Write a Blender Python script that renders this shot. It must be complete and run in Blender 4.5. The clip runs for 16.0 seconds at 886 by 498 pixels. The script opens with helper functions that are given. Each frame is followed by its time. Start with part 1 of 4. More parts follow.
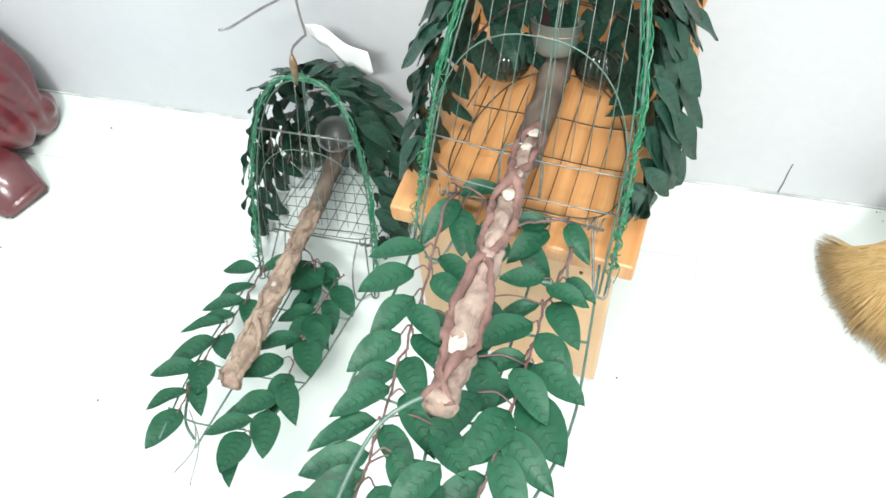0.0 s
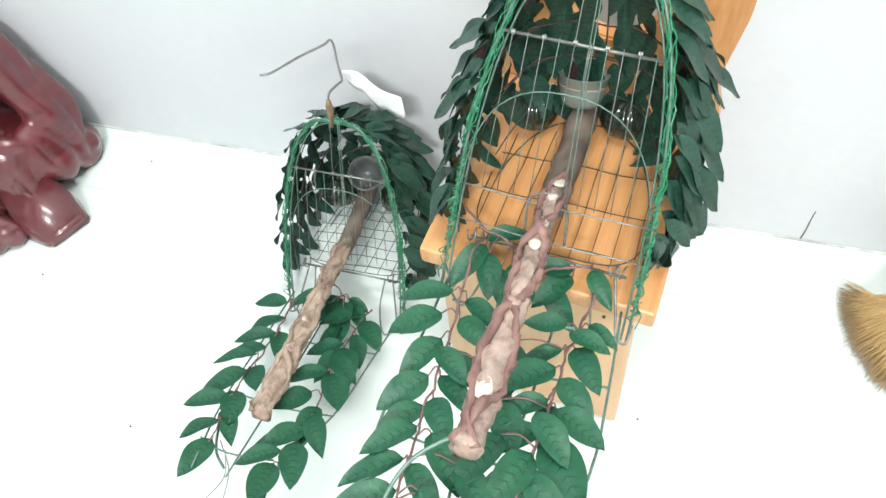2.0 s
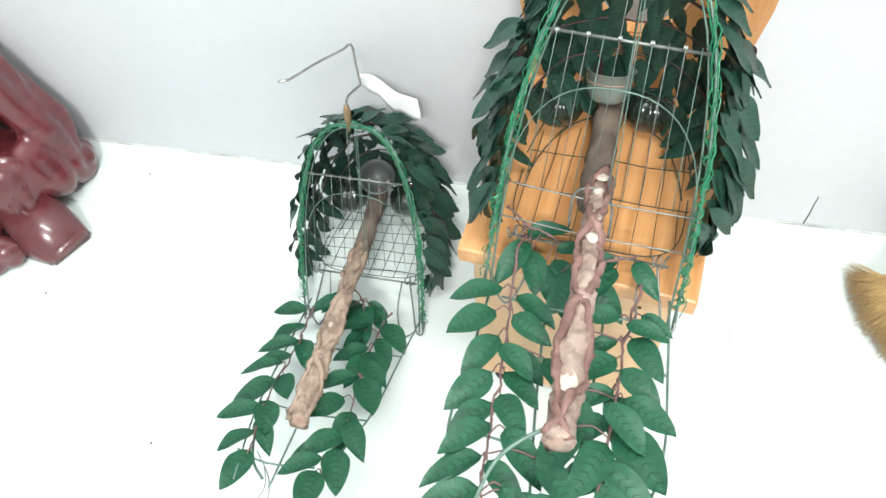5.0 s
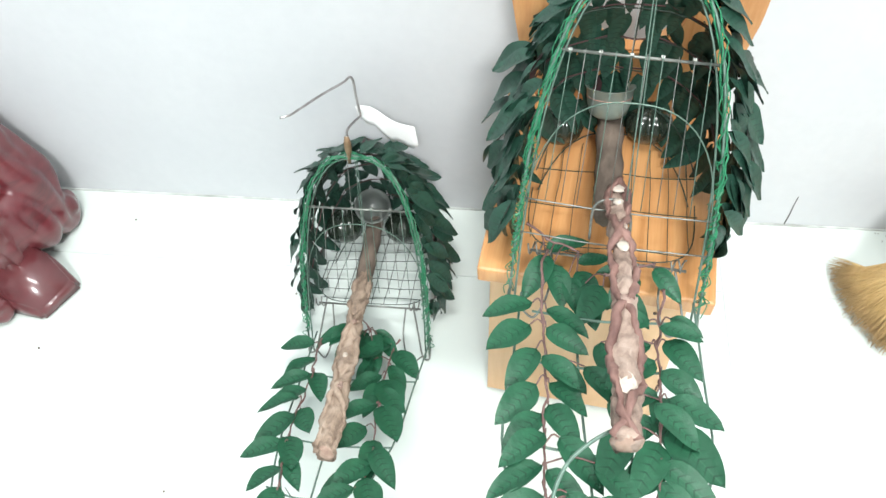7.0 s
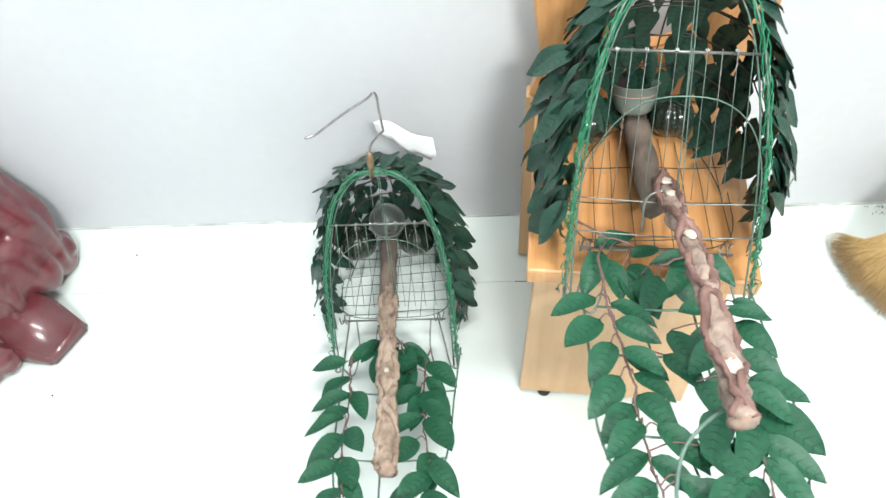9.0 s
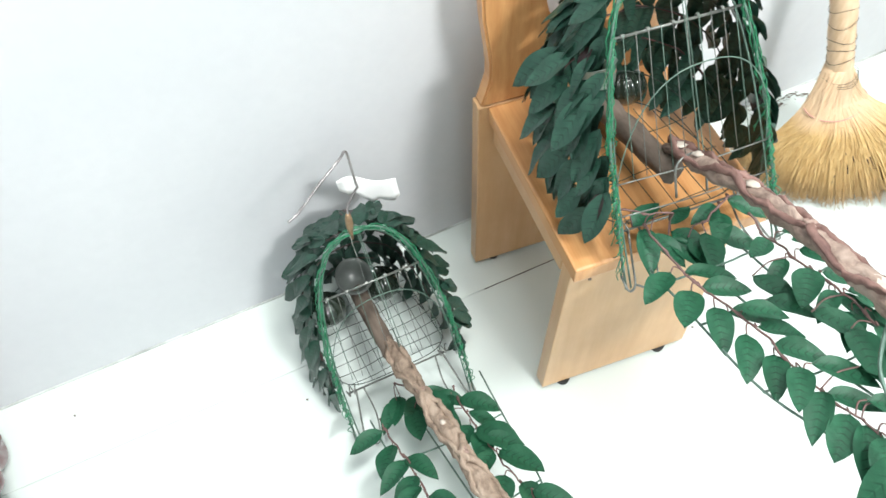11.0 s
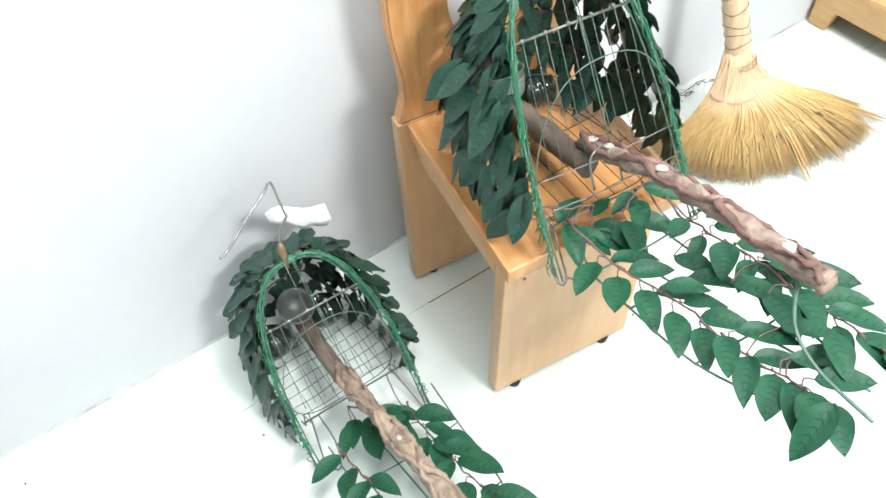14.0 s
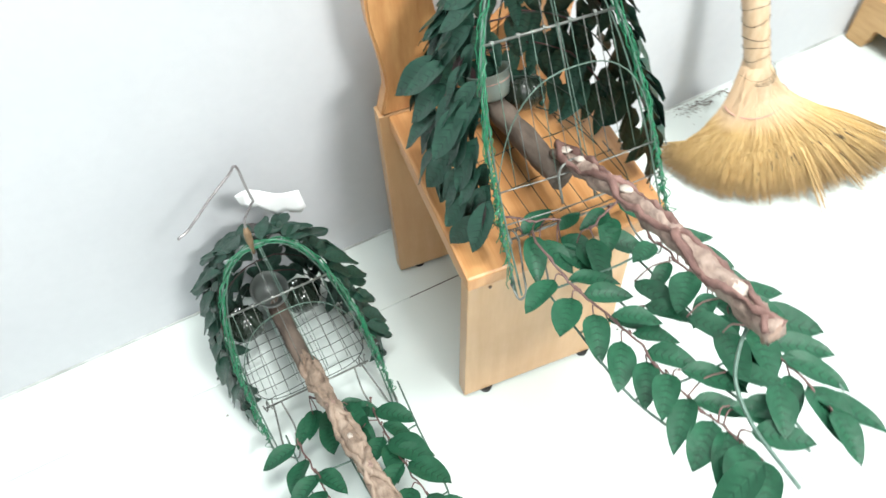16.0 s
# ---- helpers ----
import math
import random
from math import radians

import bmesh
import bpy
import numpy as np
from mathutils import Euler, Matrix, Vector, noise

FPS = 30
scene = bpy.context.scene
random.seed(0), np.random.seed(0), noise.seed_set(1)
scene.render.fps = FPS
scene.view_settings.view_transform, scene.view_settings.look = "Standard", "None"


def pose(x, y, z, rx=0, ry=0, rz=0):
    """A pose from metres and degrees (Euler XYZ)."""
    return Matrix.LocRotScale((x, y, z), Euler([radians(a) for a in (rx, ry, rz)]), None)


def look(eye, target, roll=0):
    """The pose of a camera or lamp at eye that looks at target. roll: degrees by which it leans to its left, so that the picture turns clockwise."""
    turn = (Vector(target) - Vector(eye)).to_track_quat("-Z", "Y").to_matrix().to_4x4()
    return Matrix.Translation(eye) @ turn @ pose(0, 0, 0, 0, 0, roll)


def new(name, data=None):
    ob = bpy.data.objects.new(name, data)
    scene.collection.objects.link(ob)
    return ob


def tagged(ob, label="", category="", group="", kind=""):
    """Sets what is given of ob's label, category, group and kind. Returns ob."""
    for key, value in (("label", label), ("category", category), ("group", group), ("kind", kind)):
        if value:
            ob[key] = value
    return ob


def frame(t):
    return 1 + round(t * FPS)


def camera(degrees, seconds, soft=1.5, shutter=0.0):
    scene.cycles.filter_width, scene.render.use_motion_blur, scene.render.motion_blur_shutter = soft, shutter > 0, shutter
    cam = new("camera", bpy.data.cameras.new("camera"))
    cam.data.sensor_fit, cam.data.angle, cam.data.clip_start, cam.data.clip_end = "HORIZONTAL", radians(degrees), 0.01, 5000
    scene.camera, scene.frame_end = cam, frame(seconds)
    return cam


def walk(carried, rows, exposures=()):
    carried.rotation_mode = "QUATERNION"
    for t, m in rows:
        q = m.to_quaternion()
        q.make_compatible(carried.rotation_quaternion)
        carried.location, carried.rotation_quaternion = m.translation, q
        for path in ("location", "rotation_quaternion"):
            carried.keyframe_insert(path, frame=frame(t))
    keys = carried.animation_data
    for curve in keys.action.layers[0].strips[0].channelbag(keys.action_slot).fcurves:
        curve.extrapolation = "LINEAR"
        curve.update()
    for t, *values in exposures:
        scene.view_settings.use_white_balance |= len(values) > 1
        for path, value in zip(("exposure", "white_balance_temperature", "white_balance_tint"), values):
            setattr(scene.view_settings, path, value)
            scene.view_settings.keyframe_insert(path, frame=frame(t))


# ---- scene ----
cam = camera(60.1, 16.0, shutter=0.4)
PATH = [
    (0, (0.463, -0.66, 0.892), (0.103, 0.288, -0.832), -8.7),
    (0.5, (0.465, -0.665, 0.91), (0.058, 0.296, -0.796), -11.1),
    (1, (0.468, -0.669, 0.916), (0.057, 0.324, -0.771), -9.7),
    (1.5, (0.467, -0.667, 0.919), (0.046, 0.334, -0.761), -9.6),
    (2, (0.462, -0.663, 0.92), (0.031, 0.333, -0.759), -9.6),
    (2.5, (0.459, -0.663, 0.922), (0.021, 0.336, -0.754), -9.9),
    (3, (0.459, -0.667, 0.923), (0.025, 0.34, -0.75), -9.5),
    (3.5, (0.46, -0.671, 0.925), (0.02, 0.344, -0.741), -9.4),
    (4, (0.454, -0.675, 0.923), (0.003, 0.328, -0.748), -9.3),
    (4.5, (0.433, -0.678, 0.922), (0.026, 0.334, -0.754), -7.7),
    (5, (0.395, -0.683, 0.928), (0.058, 0.34, -0.757), -7.8),
    (7.5, (0.333, -0.709, 0.939), (0.116, 0.408, -0.706), -5.8),
    (8, (0.323, -0.715, 0.939), (0.103, 0.404, -0.704), -4.7),
    (8.5, (0.29, -0.727, 0.943), (0.116, 0.407, -0.695), -4.8),
    (11, (0.015, -0.621, 0.954), (0.461, 0.403, -0.705), -2.5),
    (11.5, (0.002, -0.618, 0.955), (0.533, 0.383, -0.693), -2.1),
    (12, (0.008, -0.632, 0.965), (0.534, 0.389, -0.672), -4.0),
    (12.5, (0.008, -0.635, 0.96), (0.58, 0.377, -0.667), -3.6),
    (13, (0.012, -0.64, 0.964), (0.587, 0.373, -0.662), -4.1),
    (13.5, (0.016, -0.637, 0.965), (0.586, 0.373, -0.664), -3.9),
    (14, (0.024, -0.642, 0.96), (0.605, 0.358, -0.671), -3.9),
    (14.5, (0.037, -0.639, 0.963), (0.661, 0.335, -0.668), -3.8),
    (15, (0.045, -0.646, 0.961), (0.703, 0.316, -0.664), -3.3),
    (15.5, (0.048, -0.653, 0.95), (0.693, 0.296, -0.688), -2.2),
    (16, (0.108, -0.653, 0.949), (0.575, 0.364, -0.708), -3.3),
]
walk(cam, [(t, look(eye, target, roll)) for t, eye, target, roll in PATH], exposures=[(0.0, -0.12), (8.5, -0.10), (11.0, -0.14), (12.5, -0.05), (15.0, 0.0), (16.0, -0.10)])

# ---- world, lamp, exposure ----
world = bpy.data.worlds.new("world")
scene.world = world
world.use_nodes = True
world.node_tree.nodes["Background"].inputs[0].default_value = (0.8, 0.9, 1.0, 1)
world.node_tree.nodes["Background"].inputs[1].default_value = 0.02
scene.view_settings.exposure = 0.0


def lamp(name, m, size_x, size_y, watts, color):
    d = bpy.data.lights.new(name, "AREA")
    d.shape, d.size, d.size_y, d.energy, d.color = "RECTANGLE", size_x, size_y, watts, color
    ob = new(name, d)
    ob.matrix_world = m
    return ob


LAMP = Vector((0.70, -2.25, 2.58))
lamp("tube_light", look(LAMP, (0.45, -0.2, 0.1)), 0.50, 0.20, 96, (0.985, 1.0, 0.985))
lamp("overhead_light", look((0.45, -0.62, 2.60), (0.45, -0.60, 0)), 1.2, 0.3, 52, (0.99, 1.0, 0.985))


# ---- materials ----
def mat(name, build, rough=0.5, metal=0.0, spec=0.5):
    m = bpy.data.materials.new(name)
    m.use_nodes = True
    nt = m.node_tree
    b = nt.nodes["Principled BSDF"]
    b.inputs["Roughness"].default_value = rough
    b.inputs["Metallic"].default_value = metal
    b.inputs["Specular IOR Level"].default_value = spec
    build(nt, b)
    return m


def node(nt, kind, **kw):
    n = nt.nodes.new(kind)
    for k, v in kw.items():
        if k in n.inputs:
            n.inputs[k].default_value = v
    return n


def coords(nt, scale=(1, 1, 1), which="Object"):
    tc = nt.nodes.new("ShaderNodeTexCoord")
    mp = node(nt, "ShaderNodeMapping", Scale=scale)
    nt.links.new(tc.outputs[which], mp.inputs["Vector"])
    return mp.outputs[0]


def noise_of(nt, vec, scale, detail=4.0, rough=0.55, dist=0.0):
    n = node(nt, "ShaderNodeTexNoise", Scale=scale, Detail=detail, Roughness=rough, Distortion=dist)
    nt.links.new(vec, n.inputs["Vector"])
    return n.outputs["Fac"]


def ramp(nt, fac, stops):
    r = nt.nodes.new("ShaderNodeValToRGB")
    while len(r.color_ramp.elements) < len(stops):
        r.color_ramp.elements.new(0.5)
    for e, (p, c) in zip(r.color_ramp.elements, stops):
        e.position, e.color = p, (*c, 1)
    nt.links.new(fac, r.inputs["Fac"])
    return r.outputs["Color"]


def bump(nt, b, fac, strength, distance):
    n = node(nt, "ShaderNodeBump", Strength=strength, Distance=distance)
    nt.links.new(fac, n.inputs["Height"])
    nt.links.new(n.outputs[0], b.inputs["Normal"])


def mix(nt, fac, a, c, mode="MIX"):
    n = nt.nodes.new("ShaderNodeMix")
    n.data_type, n.blend_type = "RGBA", mode
    if isinstance(fac, float):
        n.inputs[0].default_value = fac
    else:
        nt.links.new(fac, n.inputs[0])
    for sock, v in ((n.inputs[6], a), (n.inputs[7], c)):
        if isinstance(v, tuple):
            sock.default_value = (*v, 1)
        else:
            nt.links.new(v, sock)
    return n.outputs[2]


def plain(stops, scale, stretch=(1, 1, 1), bump_strength=0.2, bump_distance=0.001, detail=5.0, dist=0.0, second=None):
    def build(nt, b):
        v = coords(nt, stretch)
        f = noise_of(nt, v, scale, detail, 0.6, dist)
        c = ramp(nt, f, stops)
        if second:
            g = noise_of(nt, coords(nt), second[0], 3.0)
            c = mix(nt, ramp(nt, g, [(0.35, (0, 0, 0)), (0.7, (1, 1, 1))]), c, mix(nt, second[2], c, second[1]))
        nt.links.new(c, b.inputs["Base Color"])
        bump(nt, b, f, bump_strength, bump_distance)
    return build


WALL = mat("white_paint", plain([(0.3, (0.59, 0.61, 0.635)), (0.7, (0.66, 0.675, 0.695))], 3.0, bump_strength=0.05, second=(60.0, (0.56, 0.58, 0.60), 0.25)), 0.62)
TILE = mat("white_glazed_tile", plain([(0.3, (0.64, 0.71, 0.68)), (0.7, (0.69, 0.75, 0.72))], 4.0, bump_strength=0.01, second=(11.0, (0.655, 0.72, 0.69), 0.4)), 0.28)
GROUT = mat("grey_grout", plain([(0.3, (0.58, 0.635, 0.61)), (0.7, (0.67, 0.73, 0.70))], 60.0), 0.7)
DIRT = mat("grey_caulk", plain([(0.36, (0.28, 0.29, 0.27)), (0.52, (0.60, 0.63, 0.61))], 9.0), 0.8)
CRACK = mat("dark_crack", plain([(0.3, (0.09, 0.09, 0.09)), (0.7, (0.20, 0.20, 0.19))], 60.0), 0.9)
CEIL = mat("ceiling_paint", plain([(0.3, (0.78, 0.78, 0.78)), (0.7, (0.84, 0.84, 0.84))], 5.0), 0.8)


def wood_build(nt, b):
    v = coords(nt, (1, 1, 1))
    big = noise_of(nt, coords(nt, (5, 1.6, 3)), 4.0, 3.0, 0.5, 0.8)
    w = node(nt, "ShaderNodeTexWave", Scale=15.0, Distortion=7.0, Detail=2.0)
    w.inputs["Detail Scale"].default_value = 0.8
    nt.links.new(coords(nt, (1, 0.13, 0.35)), w.inputs["Vector"])
    fine = noise_of(nt, coords(nt, (240, 10, 30)), 1.0, 4.0, 0.7)
    c = ramp(nt, w.outputs["Fac"], [(0.0, (0.51, 0.222, 0.074)), (0.55, (0.56, 0.262, 0.096)), (1.0, (0.60, 0.298, 0.118))])
    c = mix(nt, 0.40, c, ramp(nt, big, [(0.3, (0.40, 0.145, 0.042)), (0.7, (0.63, 0.335, 0.14))]))
    c = mix(nt, 0.22, c, ramp(nt, fine, [(0.3, (0.36, 0.16, 0.04)), (0.65, (0.75, 0.48, 0.22))]))
    nt.links.new(c, b.inputs["Base Color"])
    bump(nt, b, fine, 0.08, 0.0006)


WOOD = mat("varnished_pine", wood_build, 0.33)
PANEL = mat("pale_veneer", plain([(0.3, (0.57, 0.335, 0.16)), (0.7, (0.67, 0.43, 0.23))], 7.0, (9, 9, 0.9), 0.06, 0.0006, second=(19.0, (0.51, 0.285, 0.13), 0.4)), 0.34)
BENCH = mat("beech_wood", plain([(0.3, (0.46, 0.27, 0.11)), (0.7, (0.60, 0.38, 0.18))], 6.0, (2, 2, 14), 0.1), 0.4)
RUBBER = mat("black_rubber", plain([(0.3, (0.012, 0.012, 0.012)), (0.7, (0.03, 0.03, 0.03))], 80.0), 0.7)


def lacquer_build(nt, b):
    f = noise_of(nt, coords(nt, (3, 3, 9)), 5.0, 5.0, 0.6, 1.2)
    g = noise_of(nt, coords(nt), 9.0, 3.0)
    c = ramp(nt, f, [(0.3, (0.075, 0.010, 0.014)), (0.55, (0.125, 0.018, 0.024)), (0.8, (0.165, 0.035, 0.042))])
    c = mix(nt, ramp(nt, g, [(0.42, (0, 0, 0)), (0.68, (0.75, 0.75, 0.75))]), c, (0.12, 0.040, 0.042))
    nt.links.new(c, b.inputs["Base Color"])
    b.inputs["Coat Weight"].default_value = 0.8
    b.inputs["Coat Roughness"].default_value = 0.16
    bump(nt, b, f, 0.15, 0.003)


LACQUER = mat("red_lacquered_wood", lacquer_build, 0.3)


def leaf_build(dark, mid, light, purple, relief=0.30):
    def build(nt, b):
        tc = nt.nodes.new("ShaderNodeTexCoord")
        sep = nt.nodes.new("ShaderNodeSeparateXYZ")
        nt.links.new(tc.outputs["Object"], sep.inputs[0])
        ab = nt.nodes.new("ShaderNodeMath")
        ab.operation = "ABSOLUTE"
        nt.links.new(sep.outputs["X"], ab.inputs[0])
        # side veins run forward and outward from the midrib
        sl = nt.nodes.new("ShaderNodeMath")
        sl.operation = "MULTIPLY_ADD"
        nt.links.new(ab.outputs[0], sl.inputs[0])
        sl.inputs[1].default_value = -0.75
        nt.links.new(sep.outputs["Y"], sl.inputs[2])
        sn = nt.nodes.new("ShaderNodeMath")
        sn.operation = "MULTIPLY"
        sn.inputs[1].default_value = 48.0
        nt.links.new(sl.outputs[0], sn.inputs[0])
        s2 = nt.nodes.new("ShaderNodeMath")
        s2.operation = "SINE"
        nt.links.new(sn.outputs[0], s2.inputs[0])
        info = nt.nodes.new("ShaderNodeObjectInfo")
        blotch = noise_of(nt, tc.outputs["Object"], 3.5, 4.0)
        c = ramp(nt, blotch, [(0.3, dark), (0.55, mid), (0.8, light)])
        c = mix(nt, ramp(nt, info.outputs["Random"], [(0.0, (0.35, 0.35, 0.35)), (0.5, (0, 0, 0))]), c, dark)
        c = mix(nt, ramp(nt, info.outputs["Random"], [(purple, (0, 0, 0)), (min(purple + 0.02, 1.0), (0.8, 0.8, 0.8))]), c, (0.06, 0.018, 0.026))
        rib = ramp(nt, ab.outputs[0], [(0.004, (0.35, 0.35, 0.35)), (0.016, (0, 0, 0))])
        c = mix(nt, rib, c, light)
        vein = ramp(nt, s2.outputs[0], [(0.66, (0, 0, 0)), (1.0, (0.85, 0.85, 0.85))])
        zone = ramp(nt, ab.outputs[0], [(0.012, (1, 1, 1)), (0.13, (0.04, 0.04, 0.04))])
        both = mix(nt, 1.0, vein, zone, "MULTIPLY")
        c = mix(nt, both, c, tuple(0.45 * v for v in dark))
        nt.links.new(c, b.inputs["Base Color"])
        ht = nt.nodes.new("ShaderNodeMath")
        ht.operation = "MULTIPLY_ADD"
        nt.links.new(s2.outputs[0], ht.inputs[0])
        ht.inputs[1].default_value = 0.014
        nt.links.new(blotch, ht.inputs[2])
        bump(nt, b, ht.outputs[0], relief, 0.008)
    return build


LEAF = mat("green_leaf", leaf_build((0.010, 0.064, 0.032), (0.016, 0.092, 0.046), (0.027, 0.122, 0.063), 1.0, 0.20), 0.46, 0.0, 0.34)
# same leaf in darker greens: the dome's shade is put into the colour
LEAF_DOME = mat("shaded_dome_leaf", leaf_build((0.013, 0.043, 0.030), (0.020, 0.067, 0.045), (0.031, 0.095, 0.060), 0.965, 0.16), 0.44, 0.0, 0.40)
TWIG = mat("red_brown_twig", plain([(0.3, (0.105, 0.058, 0.054)), (0.7, (0.205, 0.115, 0.104))], 90.0), 0.6)
# twig colour darkened to stand for the shade inside the leafy shell
STEM = mat("shaded_red_stem", plain([(0.3, (0.045, 0.018, 0.02)), (0.7, (0.10, 0.04, 0.04))], 90.0), 0.55)
BARK = mat("red_brown_bark", plain([(0.28, (0.085, 0.055, 0.043)), (0.48, (0.215, 0.15, 0.12)), (0.72, (0.39, 0.305, 0.255))], 55.0, (1, 0.5, 1), 1.0, 0.004, 6.0, 0.5, (160.0, (0.55, 0.42, 0.34), 0.3)), 0.75)
BARK_PALE = mat("grey_brown_bark", plain([(0.28, (0.10, 0.07, 0.05)), (0.5, (0.27, 0.20, 0.15)), (0.72, (0.45, 0.36, 0.285))], 60.0, (1, 0.45, 1), 1.0, 0.004, 6.0, 0.7, (140.0, (0.5, 0.38, 0.29), 0.3)), 0.78)
BARK_GREY = mat("weathered_grey_bark", plain([(0.3, (0.075, 0.058, 0.046)), (0.7, (0.22, 0.17, 0.135))], 45.0, (1, 0.4, 1), 0.9, 0.003, 6.0), 0.8)
VINE = mat("vine_bark", plain([(0.3, (0.105, 0.052, 0.044)), (0.7, (0.27, 0.155, 0.130))], 70.0, (1, 0.5, 1), 0.9, 0.0025), 0.7)
CUT = mat("bare_wood_scar", plain([(0.3, (0.40, 0.34, 0.285)), (0.7, (0.62, 0.56, 0.49))], 90.0, bump_strength=0.4), 0.7)
KNOT = mat("pinkish_knot_bark", plain([(0.3, (0.23, 0.145, 0.115)), (0.7, (0.42, 0.31, 0.265))], 120.0, bump_strength=0.6), 0.75)
ENDGRAIN = mat("cut_branch_end", plain([(0.3, (0.26, 0.165, 0.125)), (0.7, (0.44, 0.32, 0.255))], 110.0, bump_strength=0.4), 0.75)
STEEL = mat("dull_galvanised_wire", plain([(0.3, (0.13, 0.14, 0.128)), (0.7, (0.27, 0.28, 0.26))], 120.0), 0.42, 0.6)
DARKWIRE = mat("green_coated_wire", plain([(0.3, (0.012, 0.026, 0.020)), (0.7, (0.035, 0.065, 0.050))], 120.0), 0.5, 0.0)
GREENWIRE = mat("pale_green_wire", plain([(0.3, (0.08, 0.145, 0.112)), (0.7, (0.16, 0.24, 0.20))], 120.0), 0.45, 0.3)
TWINE = mat("green_plastic_twine", plain([(0.3, (0.008, 0.11, 0.05)), (0.7, (0.03, 0.25, 0.12))], 200.0, bump_strength=0.4), 0.38)
BRASS = mat("worn_brass", plain([(0.3, (0.22, 0.14, 0.08)), (0.7, (0.36, 0.25, 0.15))], 120.0), 0.45, 0.5)
CHROME = mat("steel_hook_wire", plain([(0.3, (0.22, 0.20, 0.20)), (0.7, (0.40, 0.38, 0.38))], 60.0), 0.3, 0.8)
PAPER = mat("white_paper", plain([(0.3, (0.84, 0.85, 0.85)), (0.7, (0.9, 0.9, 0.9))], 15.0), 0.8)


def cup_build(color, clear=0.0):
    def build(nt, b):
        f = noise_of(nt, coords(nt), 30.0)
        nt.links.new(ramp(nt, f, [(0.3, color), (0.7, tuple(min(1, 1.35 * v) for v in color))]), b.inputs["Base Color"])
        b.inputs["Coat Weight"].default_value = 0.5
        b.inputs["Transmission Weight"].default_value = clear
    return build


CUP_GREY = mat("grey_green_plastic", cup_build((0.30, 0.37, 0.33), 0.45), 0.3)
CUP_SMOKE = mat("smoky_plastic", cup_build((0.22, 0.245, 0.23), 0.7), 0.4)
CUP_DARK = mat("dark_green_plastic", cup_build((0.016, 0.024, 0.017)), 0.16)


def straw_build(nt, b):
    f = noise_of(nt, coords(nt, (30, 30, 4)), 6.0, 4.0)
    isl = nt.nodes.new("ShaderNodeNewGeometry")
    c = ramp(nt, f, [(0.3, (0.55, 0.36, 0.142)), (0.7, (0.68, 0.49, 0.225))])
    c = mix(nt, ramp(nt, isl.outputs["Random Per Island"], [(0.0, (0.0, 0.0, 0.0)), (0.7, (0.15, 0.15, 0.15)), (1.0, (0.5, 0.5, 0.5))]), c, (0.60, 0.39, 0.18))
    sep = nt.nodes.new("ShaderNodeSeparateXYZ")
    tc = nt.nodes.new("ShaderNodeTexCoord")
    nt.links.new(tc.outputs["Object"], sep.inputs[0])
    # the seed ends of the grass are browner than the stalks
    c = mix(nt, ramp(nt, sep.outputs["Z"], [(0.105, (0, 0, 0)), (0.13, (0.8, 0.8, 0.8))]), c, (0.72, 0.53, 0.36))
    c = mix(nt, ramp(nt, sep.outputs["Z"], [(0.005, (0.75, 0.75, 0.75)), (0.05, (0, 0, 0))]), c, (0.48, 0.30, 0.165))
    nt.links.new(c, b.inputs["Base Color"])


STRAW = mat("broom_grass", straw_build, 0.6)
STRAW_PALE = mat("broom_rattan", plain([(0.3, (0.55, 0.37, 0.22)), (0.7, (0.74, 0.56, 0.38))], 18.0, (6, 6, 1), 0.3), 0.5)
BLACK = mat("black_thread", plain([(0.3, (0.02, 0.015, 0.012)), (0.7, (0.05, 0.04, 0.03))], 60.0), 0.7)
PINK = mat("faded_pink_thread", plain([(0.3, (0.55, 0.27, 0.22)), (0.7, (0.66, 0.38, 0.31))], 60.0), 0.7)


# ---- building helpers ----
def part(name, bm, material, parent=None, label="", smooth=False):
    me = bpy.data.meshes.new(name)
    if isinstance(bm, tuple):
        me.from_pydata(bm[0], [], bm[1])
    else:
        bm.normal_update()
        bm.to_mesh(me)
        bm.free()
    me.materials.append(material)
    if smooth:
        me.polygons.foreach_set("use_smooth", [True] * len(me.polygons))
    ob = new(name, me)
    if parent is not None:
        ob.parent = parent
    if label:
        ob["label"] = label
    return ob


def shared(name, me, parent, m):
    ob = new(name, me)
    ob.parent = parent
    ob.matrix_basis = m
    return ob


def thing(name, m, label, category, group="", kind=""):
    ob = new(name)
    ob.empty_display_size = 0.03
    ob.matrix_world = m
    return tagged(ob, label, category, group, kind)


def box(x0, x1, y0, y1, z0, z1, bevel=0.0, seg=2):
    bm = bmesh.new()
    bmesh.ops.create_cube(bm, size=1, matrix=Matrix.LocRotScale(((x0 + x1) / 2, (y0 + y1) / 2, (z0 + z1) / 2), None, (x1 - x0, y1 - y0, z1 - z0)))
    if bevel:
        bmesh.ops.bevel(bm, geom=bm.edges[:], offset=bevel, segments=seg, affect="EDGES", profile=0.6)
    return bm


